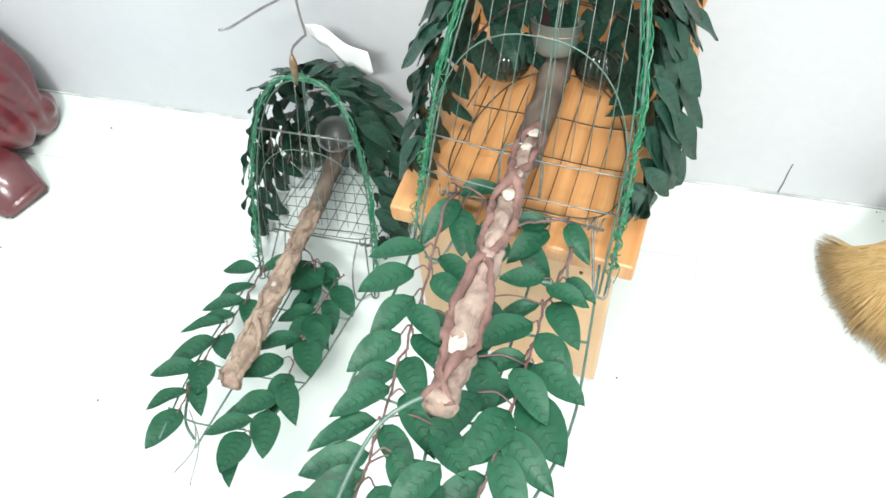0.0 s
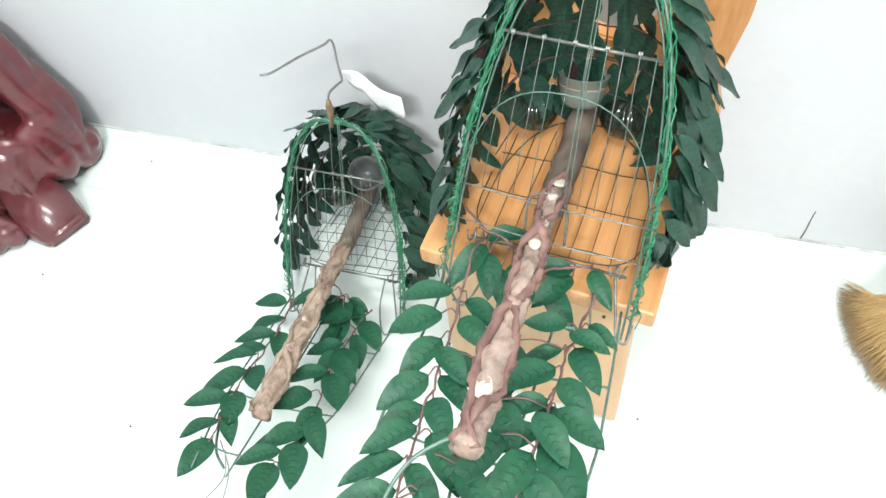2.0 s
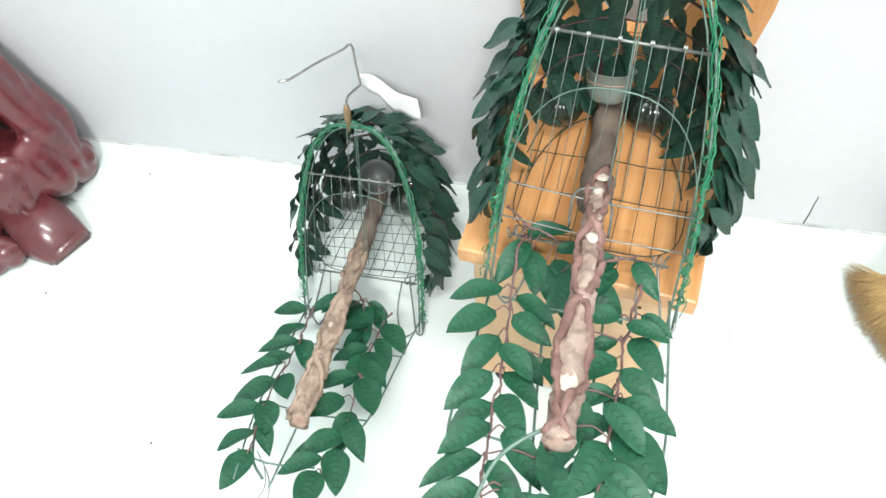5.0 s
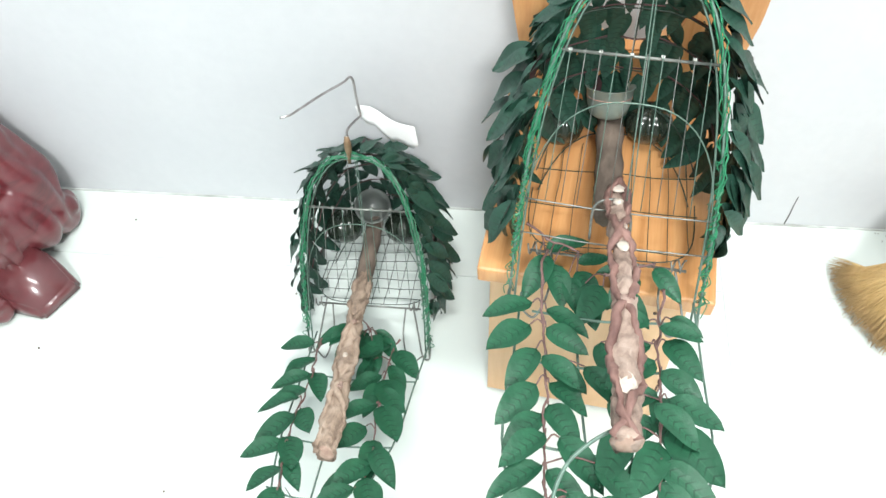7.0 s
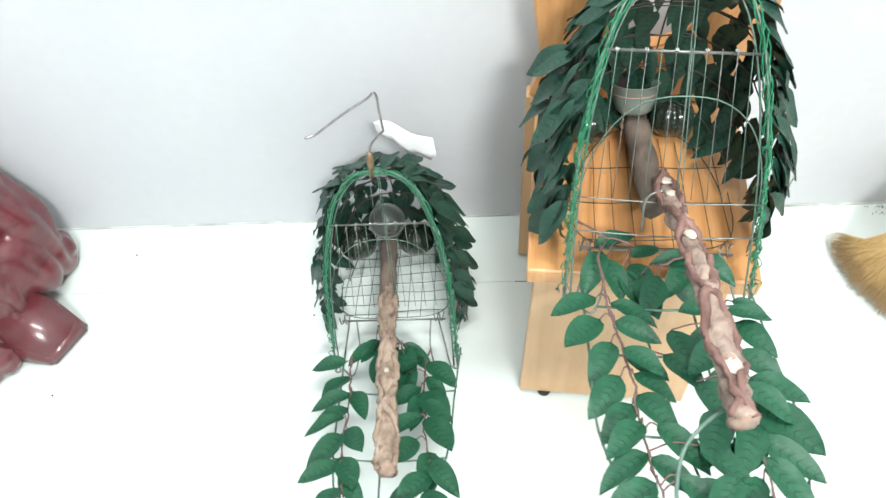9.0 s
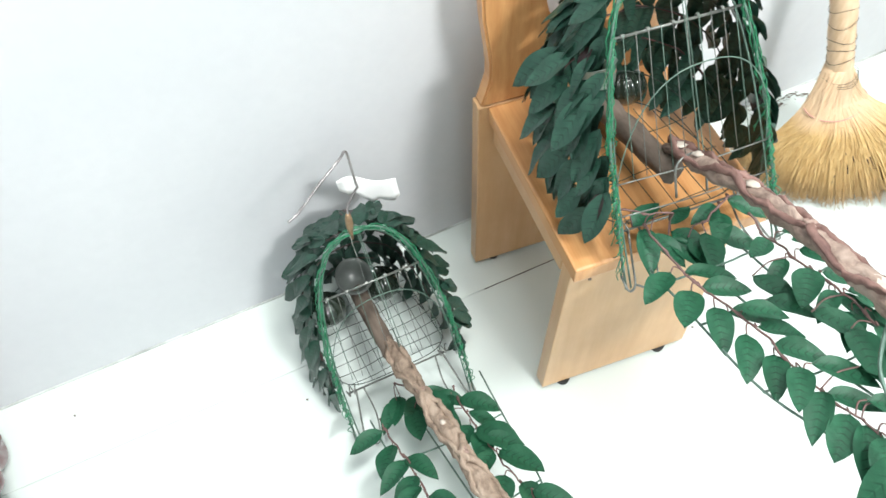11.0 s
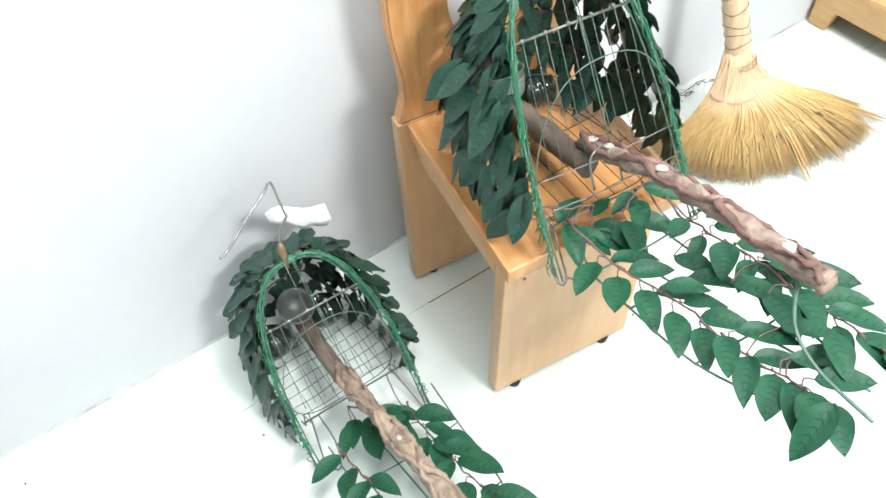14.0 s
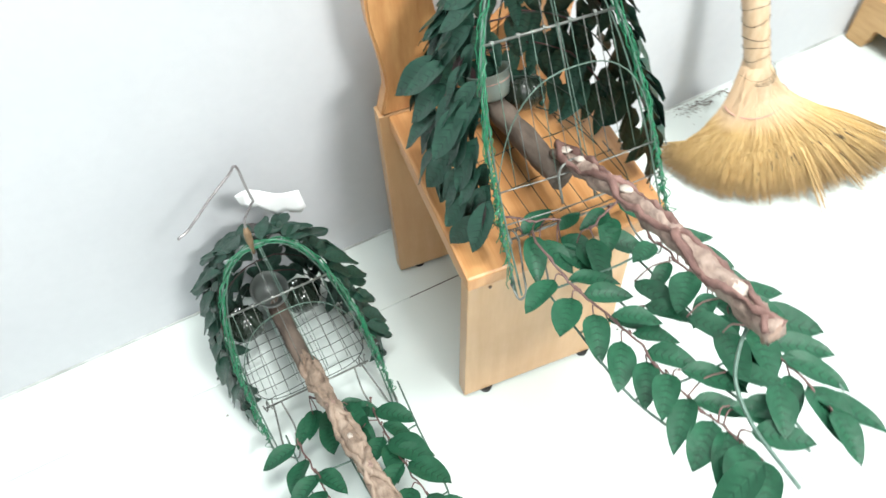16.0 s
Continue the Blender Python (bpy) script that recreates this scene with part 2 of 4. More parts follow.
def tubes(runs, n=6):
    """One mesh of several tubes; a run is (points, radius or list of radii)."""
    vs, fs = [], []
    for pts, rad in runs:
        pts = [Vector(p) for p in pts]
        rads = rad if isinstance(rad, (list, tuple)) else [rad] * len(pts)
        tang = (pts[1] - pts[0]).normalized()
        side = tang.orthogonal().normalized()
        base = len(vs)
        for i, p in enumerate(pts):
            t = (pts[min(i + 1, len(pts) - 1)] - pts[max(i - 1, 0)])
            t = t.normalized() if t.length > 1e-9 else tang
            side = (side - t * side.dot(t)).normalized()
            up = t.cross(side)
            for k in range(n):
                a = 2 * math.pi * k / n
                vs.append(tuple(p + rads[i] * (math.cos(a) * side + math.sin(a) * up)))
            tang = t
        for i in range(len(pts) - 1):
            for k in range(n):
                a, b2 = base + i * n + k, base + i * n + (k + 1) % n
                fs.append((a, b2, b2 + n, a + n))
        fs.append(tuple(base + k for k in reversed(range(n))))
        fs.append(tuple(base + (len(pts) - 1) * n + k for k in range(n)))
    return vs, fs


def smooth_line(pts, steps=6):
    """Catmull-Rom through the points."""
    p = [Vector(q) for q in pts]
    p = [2 * p[0] - p[1]] + p + [2 * p[-1] - p[-2]]
    out = []
    for i in range(1, len(p) - 2):
        for k in range(steps):
            t = k / steps
            a, b2, c, d = p[i - 1], p[i], p[i + 1], p[i + 2]
            out.append(0.5 * (2 * b2 + (c - a) * t + (2 * a - 5 * b2 + 4 * c - d) * t * t + (3 * b2 - a - 3 * c + d) * t ** 3))
    out.append(p[-2])
    return out


def revolve(profile, n=24, flutes=0):
    vs, fs = [], []
    for r, z in profile:
        for k in range(n):
            a = 2 * math.pi * k / n
            q = r * (1 + 0.05 * math.cos(flutes * a)) if flutes else r
            vs.append((q * math.cos(a), q * math.sin(a), z))
    for i in range(len(profile) - 1):
        for k in range(n):
            a, b2 = i * n + k, i * n + (k + 1) % n
            fs.append((a, b2, b2 + n, a + n))
    return vs, fs


# ---- the room ----
X0, X1, Y0, ZT = -2.3, 2.6, -3.4, 2.65
tagged(part("wall_north", box(X0 - 0.1, X1 + 0.1, 0.0, 0.12, -0.1, ZT), WALL), "smooth white painted wall behind the chair", "wall", kind="structure")
tagged(part("wall_south", box(X0 - 0.1, X1 + 0.1, Y0 - 0.12, Y0, -0.1, ZT), WALL), "plain white painted wall", "wall", kind="structure")
tagged(part("wall_west", box(X0 - 0.12, X0, Y0, 0.0, -0.1, ZT), WALL), "plain white painted wall", "wall", kind="structure")
tagged(part("wall_east", box(X1, X1 + 0.12, Y0, 0.0, -0.1, ZT), WALL), "plain white painted wall", "wall", kind="structure")
tagged(part("ceiling", box(X0, X1, Y0, 0.0, ZT, ZT + 0.1), CEIL), "plain white ceiling", "ceiling", kind="structure")
floor = tagged(part("floor", box(X0, X1, Y0, 0.0, -0.05, -0.0016), GROUT), "glossy white tiled floor with thin grey joints", "floor", kind="structure")
tagged(part("trim", box(X0, X1, -0.0026, -0.0002, 0.0, 0.0026), DIRT), "thin grimy joint between wall and floor", "trim", kind="structure")
tagged(part("wall_crack", tubes([(smooth_line([(0.7035, -0.0002, 0.004), (0.7042, -0.0002, 0.025), (0.7036, -0.0002, 0.047), (0.704, -0.0002, 0.068)]), [0.0011] * 6 + [0.0010] * 6 + [0.0008] * 6 + [0.0003])]), CRACK), "hairline dark joint in the white wall", "crack", kind="structure")

tagged(part("floor_joint", box(0.295, 0.412, -0.1225, -0.1216, -0.002, 0.0003), CRACK), "dark dirt-filled joint between two floor tiles", "joint", kind="structure")

# ---- small wooden chair ----
CHAIR = pose(0.287, -0.315, 0.0, 0, 0, -6.2)
chair = thing("chair", CHAIR, "small varnished pine chair with solid board legs", "chair")
SW, SD, SZ = 0.220, 0.234, 0.326


def seat_plank(x0, x1):
    bm = box(x0, x1, 0.0, SD, SZ - 0.022, SZ, 0.003)
    return bm


part("seat", seat_plank(0.0, SW), WOOD, chair, "orange pine seat board with rounded edges")


def board_with_hole(outline, hole, y0, y1):
    """A flat board in the xz plane between y0 and y1, with one hole; both loops have as many points."""
    n = len(outline)
    vs = [(x, y, z) for y in (y0, y1) for loop in (outline, hole) for x, z in loop]
    fs = []
    for k in range(n):
        j = (k + 1) % n
        fs.append((k, j, n + j, n + k))
        fs.append((2 * n + j, 2 * n + k, 3 * n + k, 3 * n + j))
        fs.append((j, k, 2 * n + k, 2 * n + j))
        fs.append((n + k, n + j, 3 * n + j, 3 * n + k))
    bm = bmesh.new()
    bv = [bm.verts.new(v) for v in vs]
    for f in fs:
        bm.faces.new([bv[i] for i in f])
    bmesh.ops.recalc_face_normals(bm, faces=bm.faces[:])
    edges = [e for e in bm.edges if len(e.link_faces) == 2 and e.calc_face_angle(0) > 1.0]
    bmesh.ops.bevel(bm, geom=edges, offset=0.0025, segments=2, affect="EDGES")
    return bm


def backrest():
    n = 64
    out, hole = [], []
    cx, cz = SW / 2, 0.47
    for k in range(n):
        a = 2 * math.pi * k / n
        hole.append((cx + 0.050 * math.cos(a), cz + 0.068 * math.sin(a)))
    half = [(0.118, SZ + 0.0005), (0.110, 0.345), (0.108, 0.380), (0.114, 0.425), (0.118, 0.455), (0.118, 0.50), (0.114, 0.545), (0.095, 0.585), (0.06, 0.612), (0.0, 0.622)]
    line = smooth_line([(x, 0, z) for x, z in half], 5)
    right = [(cx + p.x, p.z) for p in line]
    left = [(cx - p.x, p.z) for p in line[-2::-1]]
    ring = [(cx, SZ + 0.0005)] + right + left
    # spread the outline evenly by angle round the hole
    for k in range(n):
        a = 2 * math.pi * k / n
        d = Vector((math.cos(a), math.sin(a)))
        best = None
        for i in range(len(ring)):
            p, q = Vector(ring[i]) - Vector((cx, cz)), Vector(ring[(i + 1) % len(ring)]) - Vector((cx, cz))
            e = q - p
            den = d.x * e.y - d.y * e.x
            if abs(den) < 1e-9:
                continue
            s = (p.x * e.y - p.y * e.x) / den
            u = (p.x * d.y - p.y * d.x) / den
            if s > 0 and -1e-6 <= u <= 1 + 1e-6 and (best is None or s > best):
                best = s
        out.append((cx + d.x * best, cz + d.y * best))
    return board_with_hole(out, hole, SD + 0.001, SD + 0.021)


part("backrest", backrest(), WOOD, chair, "shaped backrest with an oval hand hole")
part("rear_leg", box(-0.011, SW, SD + 0.001, SD + 0.021, 0.008, SZ, 0.002), PANEL, chair)
bm = box(0.0015, SW - 0.010, 0.020, 0.040, 0.008, SZ - 0.0225, 0.002)
for v in bm.verts:
    v.co.x += (SW / 2 - v.co.x) * 0.075 * (v.co.z / SZ)
part("front_leg", bm, PANEL, chair, "pale veneered board serving as front leg")
for sx in (0.008, SW - 0.022):
    part("apron", box(sx, sx + 0.014, 0.041, SD, SZ - 0.062, SZ - 0.0225, 0.002), PANEL, chair)
for fx, fy in ((0.034, 0.0255), (SW - 0.045, 0.0255), (0.020, SD + 0.011), (SW - 0.03, SD + 0.011)):
    bm = bmesh.new()
    bmesh.ops.create_cone(bm, cap_ends=True, segments=16, radius1=0.0085, radius2=0.0095, depth=0.0085, matrix=pose(fx, fy, 0.0043))
    part("rubber_foot", bm, RUBBER, chair, "black rubber foot")
bm = bmesh.new()
bmesh.ops.create_cone(bm, cap_ends=True, segments=10, radius1=0.0018, radius2=0.0018, depth=0.002, matrix=pose(0.033, 0.0195, 0.265, 90))
part("nail_hole", bm, BARK_GREY, chair, "small dark nail hole")
bm = bmesh.new()
bmesh.ops.create_cone(bm, cap_ends=True, segments=10, radius1=0.0018, radius2=0.0018, depth=0.002, matrix=pose(0.175, 0.0195, 0.262, 90))
part("nail_hole", bm, BARK_GREY, chair)


# ---- leaves ----
def leaf_mesh(name, width, droop, fold, point, material, seed):
    nu, nv = 9, 4
    vs, fs = [], []
    for i in range(nu + 1):
        t = i / nu
        w = width * math.sin(math.pi * t ** point) ** 0.75 if 0 < t < 1 else 0.004
        for j in range(-nv // 2, nv // 2 + 1):
            s = j / (nv / 2)
            x = s * w / 2
            z = fold * abs(x) - droop * t * t + 0.02 * math.sin(9 * t + 3 * s + seed) * abs(s)
            vs.append((x, t, z))
    m = nv + 1
    for i in range(nu):
        for j in range(nv):
            a = i * m + j
            fs.append((a, a + 1, a + 1 + m, a + m))
    me = bpy.data.meshes.new(name)
    me.from_pydata(vs, [], fs)
    me.materials.append(material)
    me.polygons.foreach_set("use_smooth", [True] * len(me.polygons))
    return me


LEAVES = [leaf_mesh("leaf", w, d, f, p, LEAF, k) for k, (w, d, f, p) in enumerate([(0.51, 0.14, 0.32, 0.82), (0.47, 0.2, 0.40, 0.8), (0.53, 0.08, 0.28, 0.84), (0.45, 0.26, 0.36, 0.82)])]
DOME_LEAVES = [leaf_mesh("leaf", w, d, f, p, LEAF_DOME, k) for k, (w, d, f, p) in enumerate([(0.40, 0.10, 0.28, 0.85), (0.34, 0.18, 0.38, 0.8), (0.44, 0.05, 0.24, 0.88)])]


def leaf_pose(base, tip, normal):
    y = Vector(tip) - Vector(base)
    length = y.length
    y.normalize()
    x = y.cross(Vector(normal)).normalized()
    z = x.cross(y)
    m = Matrix.Identity(4)
    m.col[0][:3], m.col[1][:3], m.col[2][:3], m.col[3][:3] = x * length, y * length, z * length, Vector(base)
    return m


# ---- bird trap cages ----
def arch(w, length, lean, n=28, flat=0.77, bulge=0.0):
    """Points of an arch that stands on the x axis and leans back; lean in degrees over the ground."""
    c, s = math.cos(radians(lean)), math.sin(radians(lean))
    out = []
    for k in range(n + 1):
        a = math.pi * k / n
        x = (w + bulge * math.sin(a)) * math.copysign(abs(math.cos(a)) ** flat, math.cos(a))
        d = length * max(math.sin(a), 0.0) ** 0.77
        out.append(Vector((-x, d * c, d * s)))
    return out


def twisted(pts, r, turns, rnd, loose=0.0):
    """A strand that winds round a line."""
    out = []
    for i, p in enumerate(pts):
        t = (pts[min(i + 1, len(pts) - 1)] - pts[max(i - 1, 0)]).normalized()
        u = t.orthogonal().normalized()
        v = t.cross(u)
        a = turns * 2 * math.pi * i / len(pts) + rnd.random() * 0.7
        rr = r * (1 + loose * rnd.random())
        out.append(p + rr * (math.cos(a) * u + math.sin(a) * v))
    return out


def resample(pts, n):
    acc = [0.0]
    for a, b2 in zip(pts, pts[1:]):
        acc.append(acc[-1] + (b2 - a).length)
    out, i = [], 0
    for k in range(n + 1):
        d = acc[-1] * k / n
        while i < len(pts) - 2 and acc[i + 1] < d:
            i += 1
        f = (d - acc[i]) / max(acc[i + 1] - acc[i], 1e-9)
        out.append(pts[i].lerp(pts[i + 1], min(f, 1)))
    return out


def branch_mesh(line, r0, r1, rough, seed, n=18):
    vs, fs = tubes([(line, [r0 + (r1 - r0) * i / (len(line) - 1) for i in range(len(line))])], n)
    out = []
    for v in vs:
        q = Vector(v)
        d = noise.noise_vector(q * 70 + Vector((seed, 0, 0))) * rough + noise.noise_vector(q * 260) * rough * 0.5
        out.append(tuple(q + d))
    return out, fs


def cage(label, m, lean, seed, back, net=7, length=0.292, bulge=0.027, lift=0.02, leaf_size=1.0, low_bars=True, group="bird trap cages"):
    rnd = random.Random(seed)
    root = thing("bird_cage", m, label, "bird trap", group)
    hoop = arch(0.083, length, lean)
    part("front_hoop", tubes([(hoop, 0.0013), (arch(0.078, length * 0.975, lean - 1.5), 0.001)]), GREENWIRE, root, "arched pale green wire hoop", True)
    c, s = math.cos(radians(lean)), math.sin(radians(lean))
    grow = length / 0.292
    at = lambda x, d, off=0.0: Vector((x, d * grow * c - off * s, d * grow * s + off * c))
    # the mesh floor rises towards the front
    up = lambda y: lift * max(0.0, (0.2 - y) / 0.14)
    # ribs of the shell
    levels = 7
    shells = []
    for k in range(1, levels):
        f = k / (levels - 1)
        a = lean * (1 - f) + 3 * f
        shells.append((a, arch(0.083, length * (1 - f) + back * f, a, bulge=bulge * math.sin(math.pi * min(f * 1.15, 1)))))
    for a, line in shells:
        part("rib", tubes([(line[5:-5], 0.0007)], 5), DARKWIRE, root, "", True)
    ring = [Vector((math.copysign(0.078 * abs(math.cos(q)) ** 0.45, math.cos(q)), 0.130 - 0.078 * abs(math.sin(q)) ** 0.45, 0.004 + up(0.130 - 0.078 * abs(math.sin(q)) ** 0.45))) for q in [math.pi * (1 + i / 24) for i in range(25)]]
    part("base_ring", tubes([(ring, 0.0006)], 5), DARKWIRE, root, "", True)
    part("inner_hoop", tubes([([p + Vector((0, 0.045, 0.03)) for p in arch(0.080, 0.160, 76, flat=0.8)], 0.0006)], 5), GREENWIRE, root, "", True)
    spine = [Vector((0, (length * (1 - f) + back * f) * math.cos(radians(lean * (1 - f))), (length * (1 - f) + back * f) * math.sin(radians(lean * (1 - f))))) for f in [i / 12 for i in range(13)]]
    part("spine", tubes([(spine, 0.0009)], 5), DARKWIRE, root, "", True)
    # front bars and upright wires
    bar_w = 0.062
    part("cross_bar", tubes([([at(-bar_w, 0.222), at(bar_w, 0.220)], 0.0013)]), STEEL, root, "bright straight steel bar", True)
    for d in (0.100, 0.070) if low_bars else ():
        part("cross_bar", tubes([(smooth_line([at(-0.080, d), at(0.0, d - 0.003, 0.001), at(0.080, d - 0.002)], 4), 0.0007)]), STEEL, root, "", True)
    for k in range(10):
        x = -bar_w + 0.008 + k * (2 * bar_w - 0.016) / 9
        top = 0.224 if k not in (4,) else length
        part("upright_wire", tubes([(resample([at(x, top, 0.002), at(x * 1.12, 0.10, 0.0)], 3), 0.0004)], 5), STEEL if k % 3 else GREENWIRE, root, "", True)
        if k % 2 == 0:
            vs, fs = tubes([([at(x - 0.0015, 0.222), at(x + 0.0015, 0.222)], 0.0022)], 7)
            part("wire_wrap", (vs, fs), STEEL, root)
    # mesh floor
    front_y = lambda x: 0.130 - 0.078 * max(0.0, 1 - abs(x / 0.0805) ** 4.44) ** 0.225
    for k in range(9):
        x = -0.072 + k * 0.018
        ys = [front_y(x), 0.11, 0.15, 0.19, back * (0.97 - 0.25 * abs(x / 0.08) ** 3)]
        pts = [Vector((x * (1 - 0.3 * max(0.0, y - 0.1)) + 0.0006 * math.sin(90 * y + k), y, 0.003 + up(y) + 0.0008 * math.sin(60 * y + 2 * k))) for y in ys]
        part("floor_wire", tubes([(smooth_line(pts, 3), 0.0005)], 4), DARKWIRE, root)
    for k in range(net):
        y = front_y(0.0) + 0.010 + k * 0.150 / net
        w = 0.080 * (1 - 0.25 * max(0, (y - 0.12) / 0.12) ** 2) if y > 0.12 else 0.0805 * max(0.05, 1 - abs((y - 0.130) / 0.078) ** 4.44) ** 0.225
        pts = [Vector((w * q, y + 0.0015 * math.sin(5 * q + k) + 0.003 * q, 0.0041 + up(y))) for q in (-1, -0.5, 0, 0.5, 1)]
        part("floor_wire", tubes([(smooth_line(pts, 3), 0.0005)], 4), DARKWIRE, root)
    # twine wound on the hoop: a tight wrap on top, loose plaits down both sides
    top_part = resample(hoop, 120)
    runs = []
    for q in range(6):
        runs.append((twisted(top_part[22:99], 0.0016 + 0.0006 * (q % 3), 3 + q, rnd, 0.9), 0.00055))
    part("twine_wrap", tubes(runs, 5), TWINE, root, "shiny green plastic twine wound on the hoop")
    for side in (0, 1):
        seg = top_part[2:30] if side == 0 else top_part[118:90:-1]
        runs = []
        for q in range(4):
            cut = seg[rnd.randrange(0, 8):len(seg) - rnd.randrange(0, 9)]
            line = twisted(resample(cut, 44), 0.0016, 6 + q, rnd, 1.4)
            runs.append((line, 0.0006))
        for q in range(26):
            p = seg[rnd.randrange(2, len(seg) - 2)]
            loop = smooth_line([p, p + Vector((rnd.uniform(-0.007, 0.007), rnd.uniform(-0.008, 0.003), rnd.uniform(-0.014, 0.004))), p + Vector((rnd.uniform(-0.005, 0.005), rnd.uniform(-0.006, 0.002), rnd.uniform(-0.030, -0.008)))], 4)
            runs.append((loop, 0.0005))
        part("twine_plait", tubes(runs, 5), TWINE, root, "frayed green twine plait")
    cord = [(resample([at(0.003 + q, length), at(0.005 + 1.5 * q, 0.2, 0.002), at(0.008 + 2 * q, 0.098)], 8), 0.0005) for q in (0.0, 0.002)]
    part("centre_cord", tubes(cord, 5), GREENWIRE, root, "thin green cord down the middle", True)
    # spring bar with coil loops, and the bent feet of the hoop
    coil = lambda x: [Vector((x + 0.0008 * i, 0.048 - 0.006 * math.sin(i * 0.7), 0.010 + up(0.05) + 0.006 * math.cos(i * 0.7))) for i in range(18)]
    part("spring_bar", tubes([([Vector((-0.07, 0.048, 0.006 + up(0.05))), Vector((0.07, 0.046, 0.006 + up(0.05)))], 0.0013), (coil(-0.072), 0.0009), (coil(0.055), 0.0009)]), STEEL, root, "steel spring bar with coil loops", True)
    for sx in (-1, 1):
        foot = smooth_line([(sx * 0.060, 0.048, 0.006 + up(0.05)), (sx * 0.068, 0.02, 0.004 + 0.4 * up(0.05)), (sx * 0.074, 0.0, 0.003), (sx * 0.083, -0.004, 0.003), (sx * 0.084, 0.012, 0.008)])
        part("hoop_foot", tubes([(foot, 0.0012)]), STEEL, root, "", True)
        part("side_wire", tubes([(smooth_line([(sx * 0.05, 0.046, 0.007 + up(0.05)), (sx * 0.048, 0.015, 0.008 + 0.4 * up(0.05)), (sx * 0.058, -0.012, 0.006), (sx * 0.074, 0.0, 0.003)]), 0.0011)]), STEEL, root, "", True)
    # leafy shell: leaves hang down along the surface, overlapping
    def shell(f, a):
        ln, le = length * (1 - f) + back * f, radians(lean * (1 - f) + 3 * f)
        w = 0.083 + bulge * math.sin(a) * math.sin(math.pi * min(f * 1.15, 1))
        d = ln * math.sin(a) ** 0.77
        return Vector((-w * math.copysign(abs(math.cos(a)) ** 0.77, math.cos(a)), d * math.cos(le), d * math.sin(le)))

    for k, f in enumerate((0.0, 0.06, 0.13, 0.20, 0.28, 0.36, 0.45, 0.55, 0.66, 0.78)):
        cnt = 38
        for i in range(cnt):
            a = math.pi * (0.06 + 0.88 * (i + rnd.uniform(0.2, 0.8)) / cnt)
            ff = f + rnd.uniform(0.0, 0.05)
            p = shell(ff, a)
            if p.z < 0.045 or rnd.random() < (0.05 if f < 0.2 else 0.13):
                continue
            du, dv = shell(ff, min(a + 0.05, 3.1)) - shell(ff, max(a - 0.05, 0.04)), shell(ff + 0.03, a) - p
            nrm = du.cross(dv).normalized()
            if nrm.dot(p - Vector((0, 0.09, 0.06))) < 0:
                nrm.negate()
            down = Vector((0, 0, -1)) + nrm * nrm.z
            if down.length < 0.25:
                down = down + Vector((p.x * 2, 0.4, 0))
            down = (down.normalized() + Vector((rnd.uniform(-0.35, 0.35), rnd.uniform(-0.1, 0.3), 0))).normalized()
            ln = rnd.uniform(0.038, 0.055) * leaf_size
            b0 = p + nrm * rnd.uniform(0.0, 0.006)
            tip = b0 + down * ln + nrm * rnd.uniform(0.0, 0.016)
            tip.z = max(tip.z, 0.008)
            tip.y = min(tip.y, back + 0.012)
            shared("leaf", rnd.choice(DOME_LEAVES), root, leaf_pose(b0, tip, nrm + Vector((rnd.uniform(-0.4, 0.4), rnd.uniform(-0.4, 0.4), rnd.uniform(-0.2, 0.2)))))
    # stems that hold the shell leaves
    for a, line in shells[1:5]:
        pts = [p for p in resample(line, 30) if p.z > 0.05 and abs(p.x) < 0.088]
        if len(pts) < 4:
            continue
        runs = [([p + Vector((0, 0, 0.002)) + 0.003 * Vector((rnd.uniform(-1, 1), rnd.uniform(-1, 1), rnd.uniform(-1, 1))) for p in pts], 0.0008)]
        part("leaf_stem", tubes(runs, 5), STEM, root, "thin red stem, coloured darker for the shade inside the shell", True)
    return root


def cup_mesh(r, h, wall=0.0018):
    return revolve([(0.0, 0.0), (r * 0.62, 0.0), (r * 0.8, h * 0.12), (r * 0.93, h * 0.5), (r, h), (r + 0.0015, h + 0.001), (r - wall, h + 0.0005), (r * 0.9 - wall, h * 0.5), (r * 0.6, h * 0.12), (0.0, h * 0.1)], 28)


def jar_mesh(r):
    return revolve([(0.0, -r * 0.92)] + [(r * math.cos(a), r * 0.92 * math.sin(a)) for a in [radians(q) for q in range(-80, 61, 14)]] + [(r * 0.45, r * 0.86), (r * 0.40, r * 0.80), (r * 0.3, r * 0.4), (0.0, r * 0.3)], 60, 15)


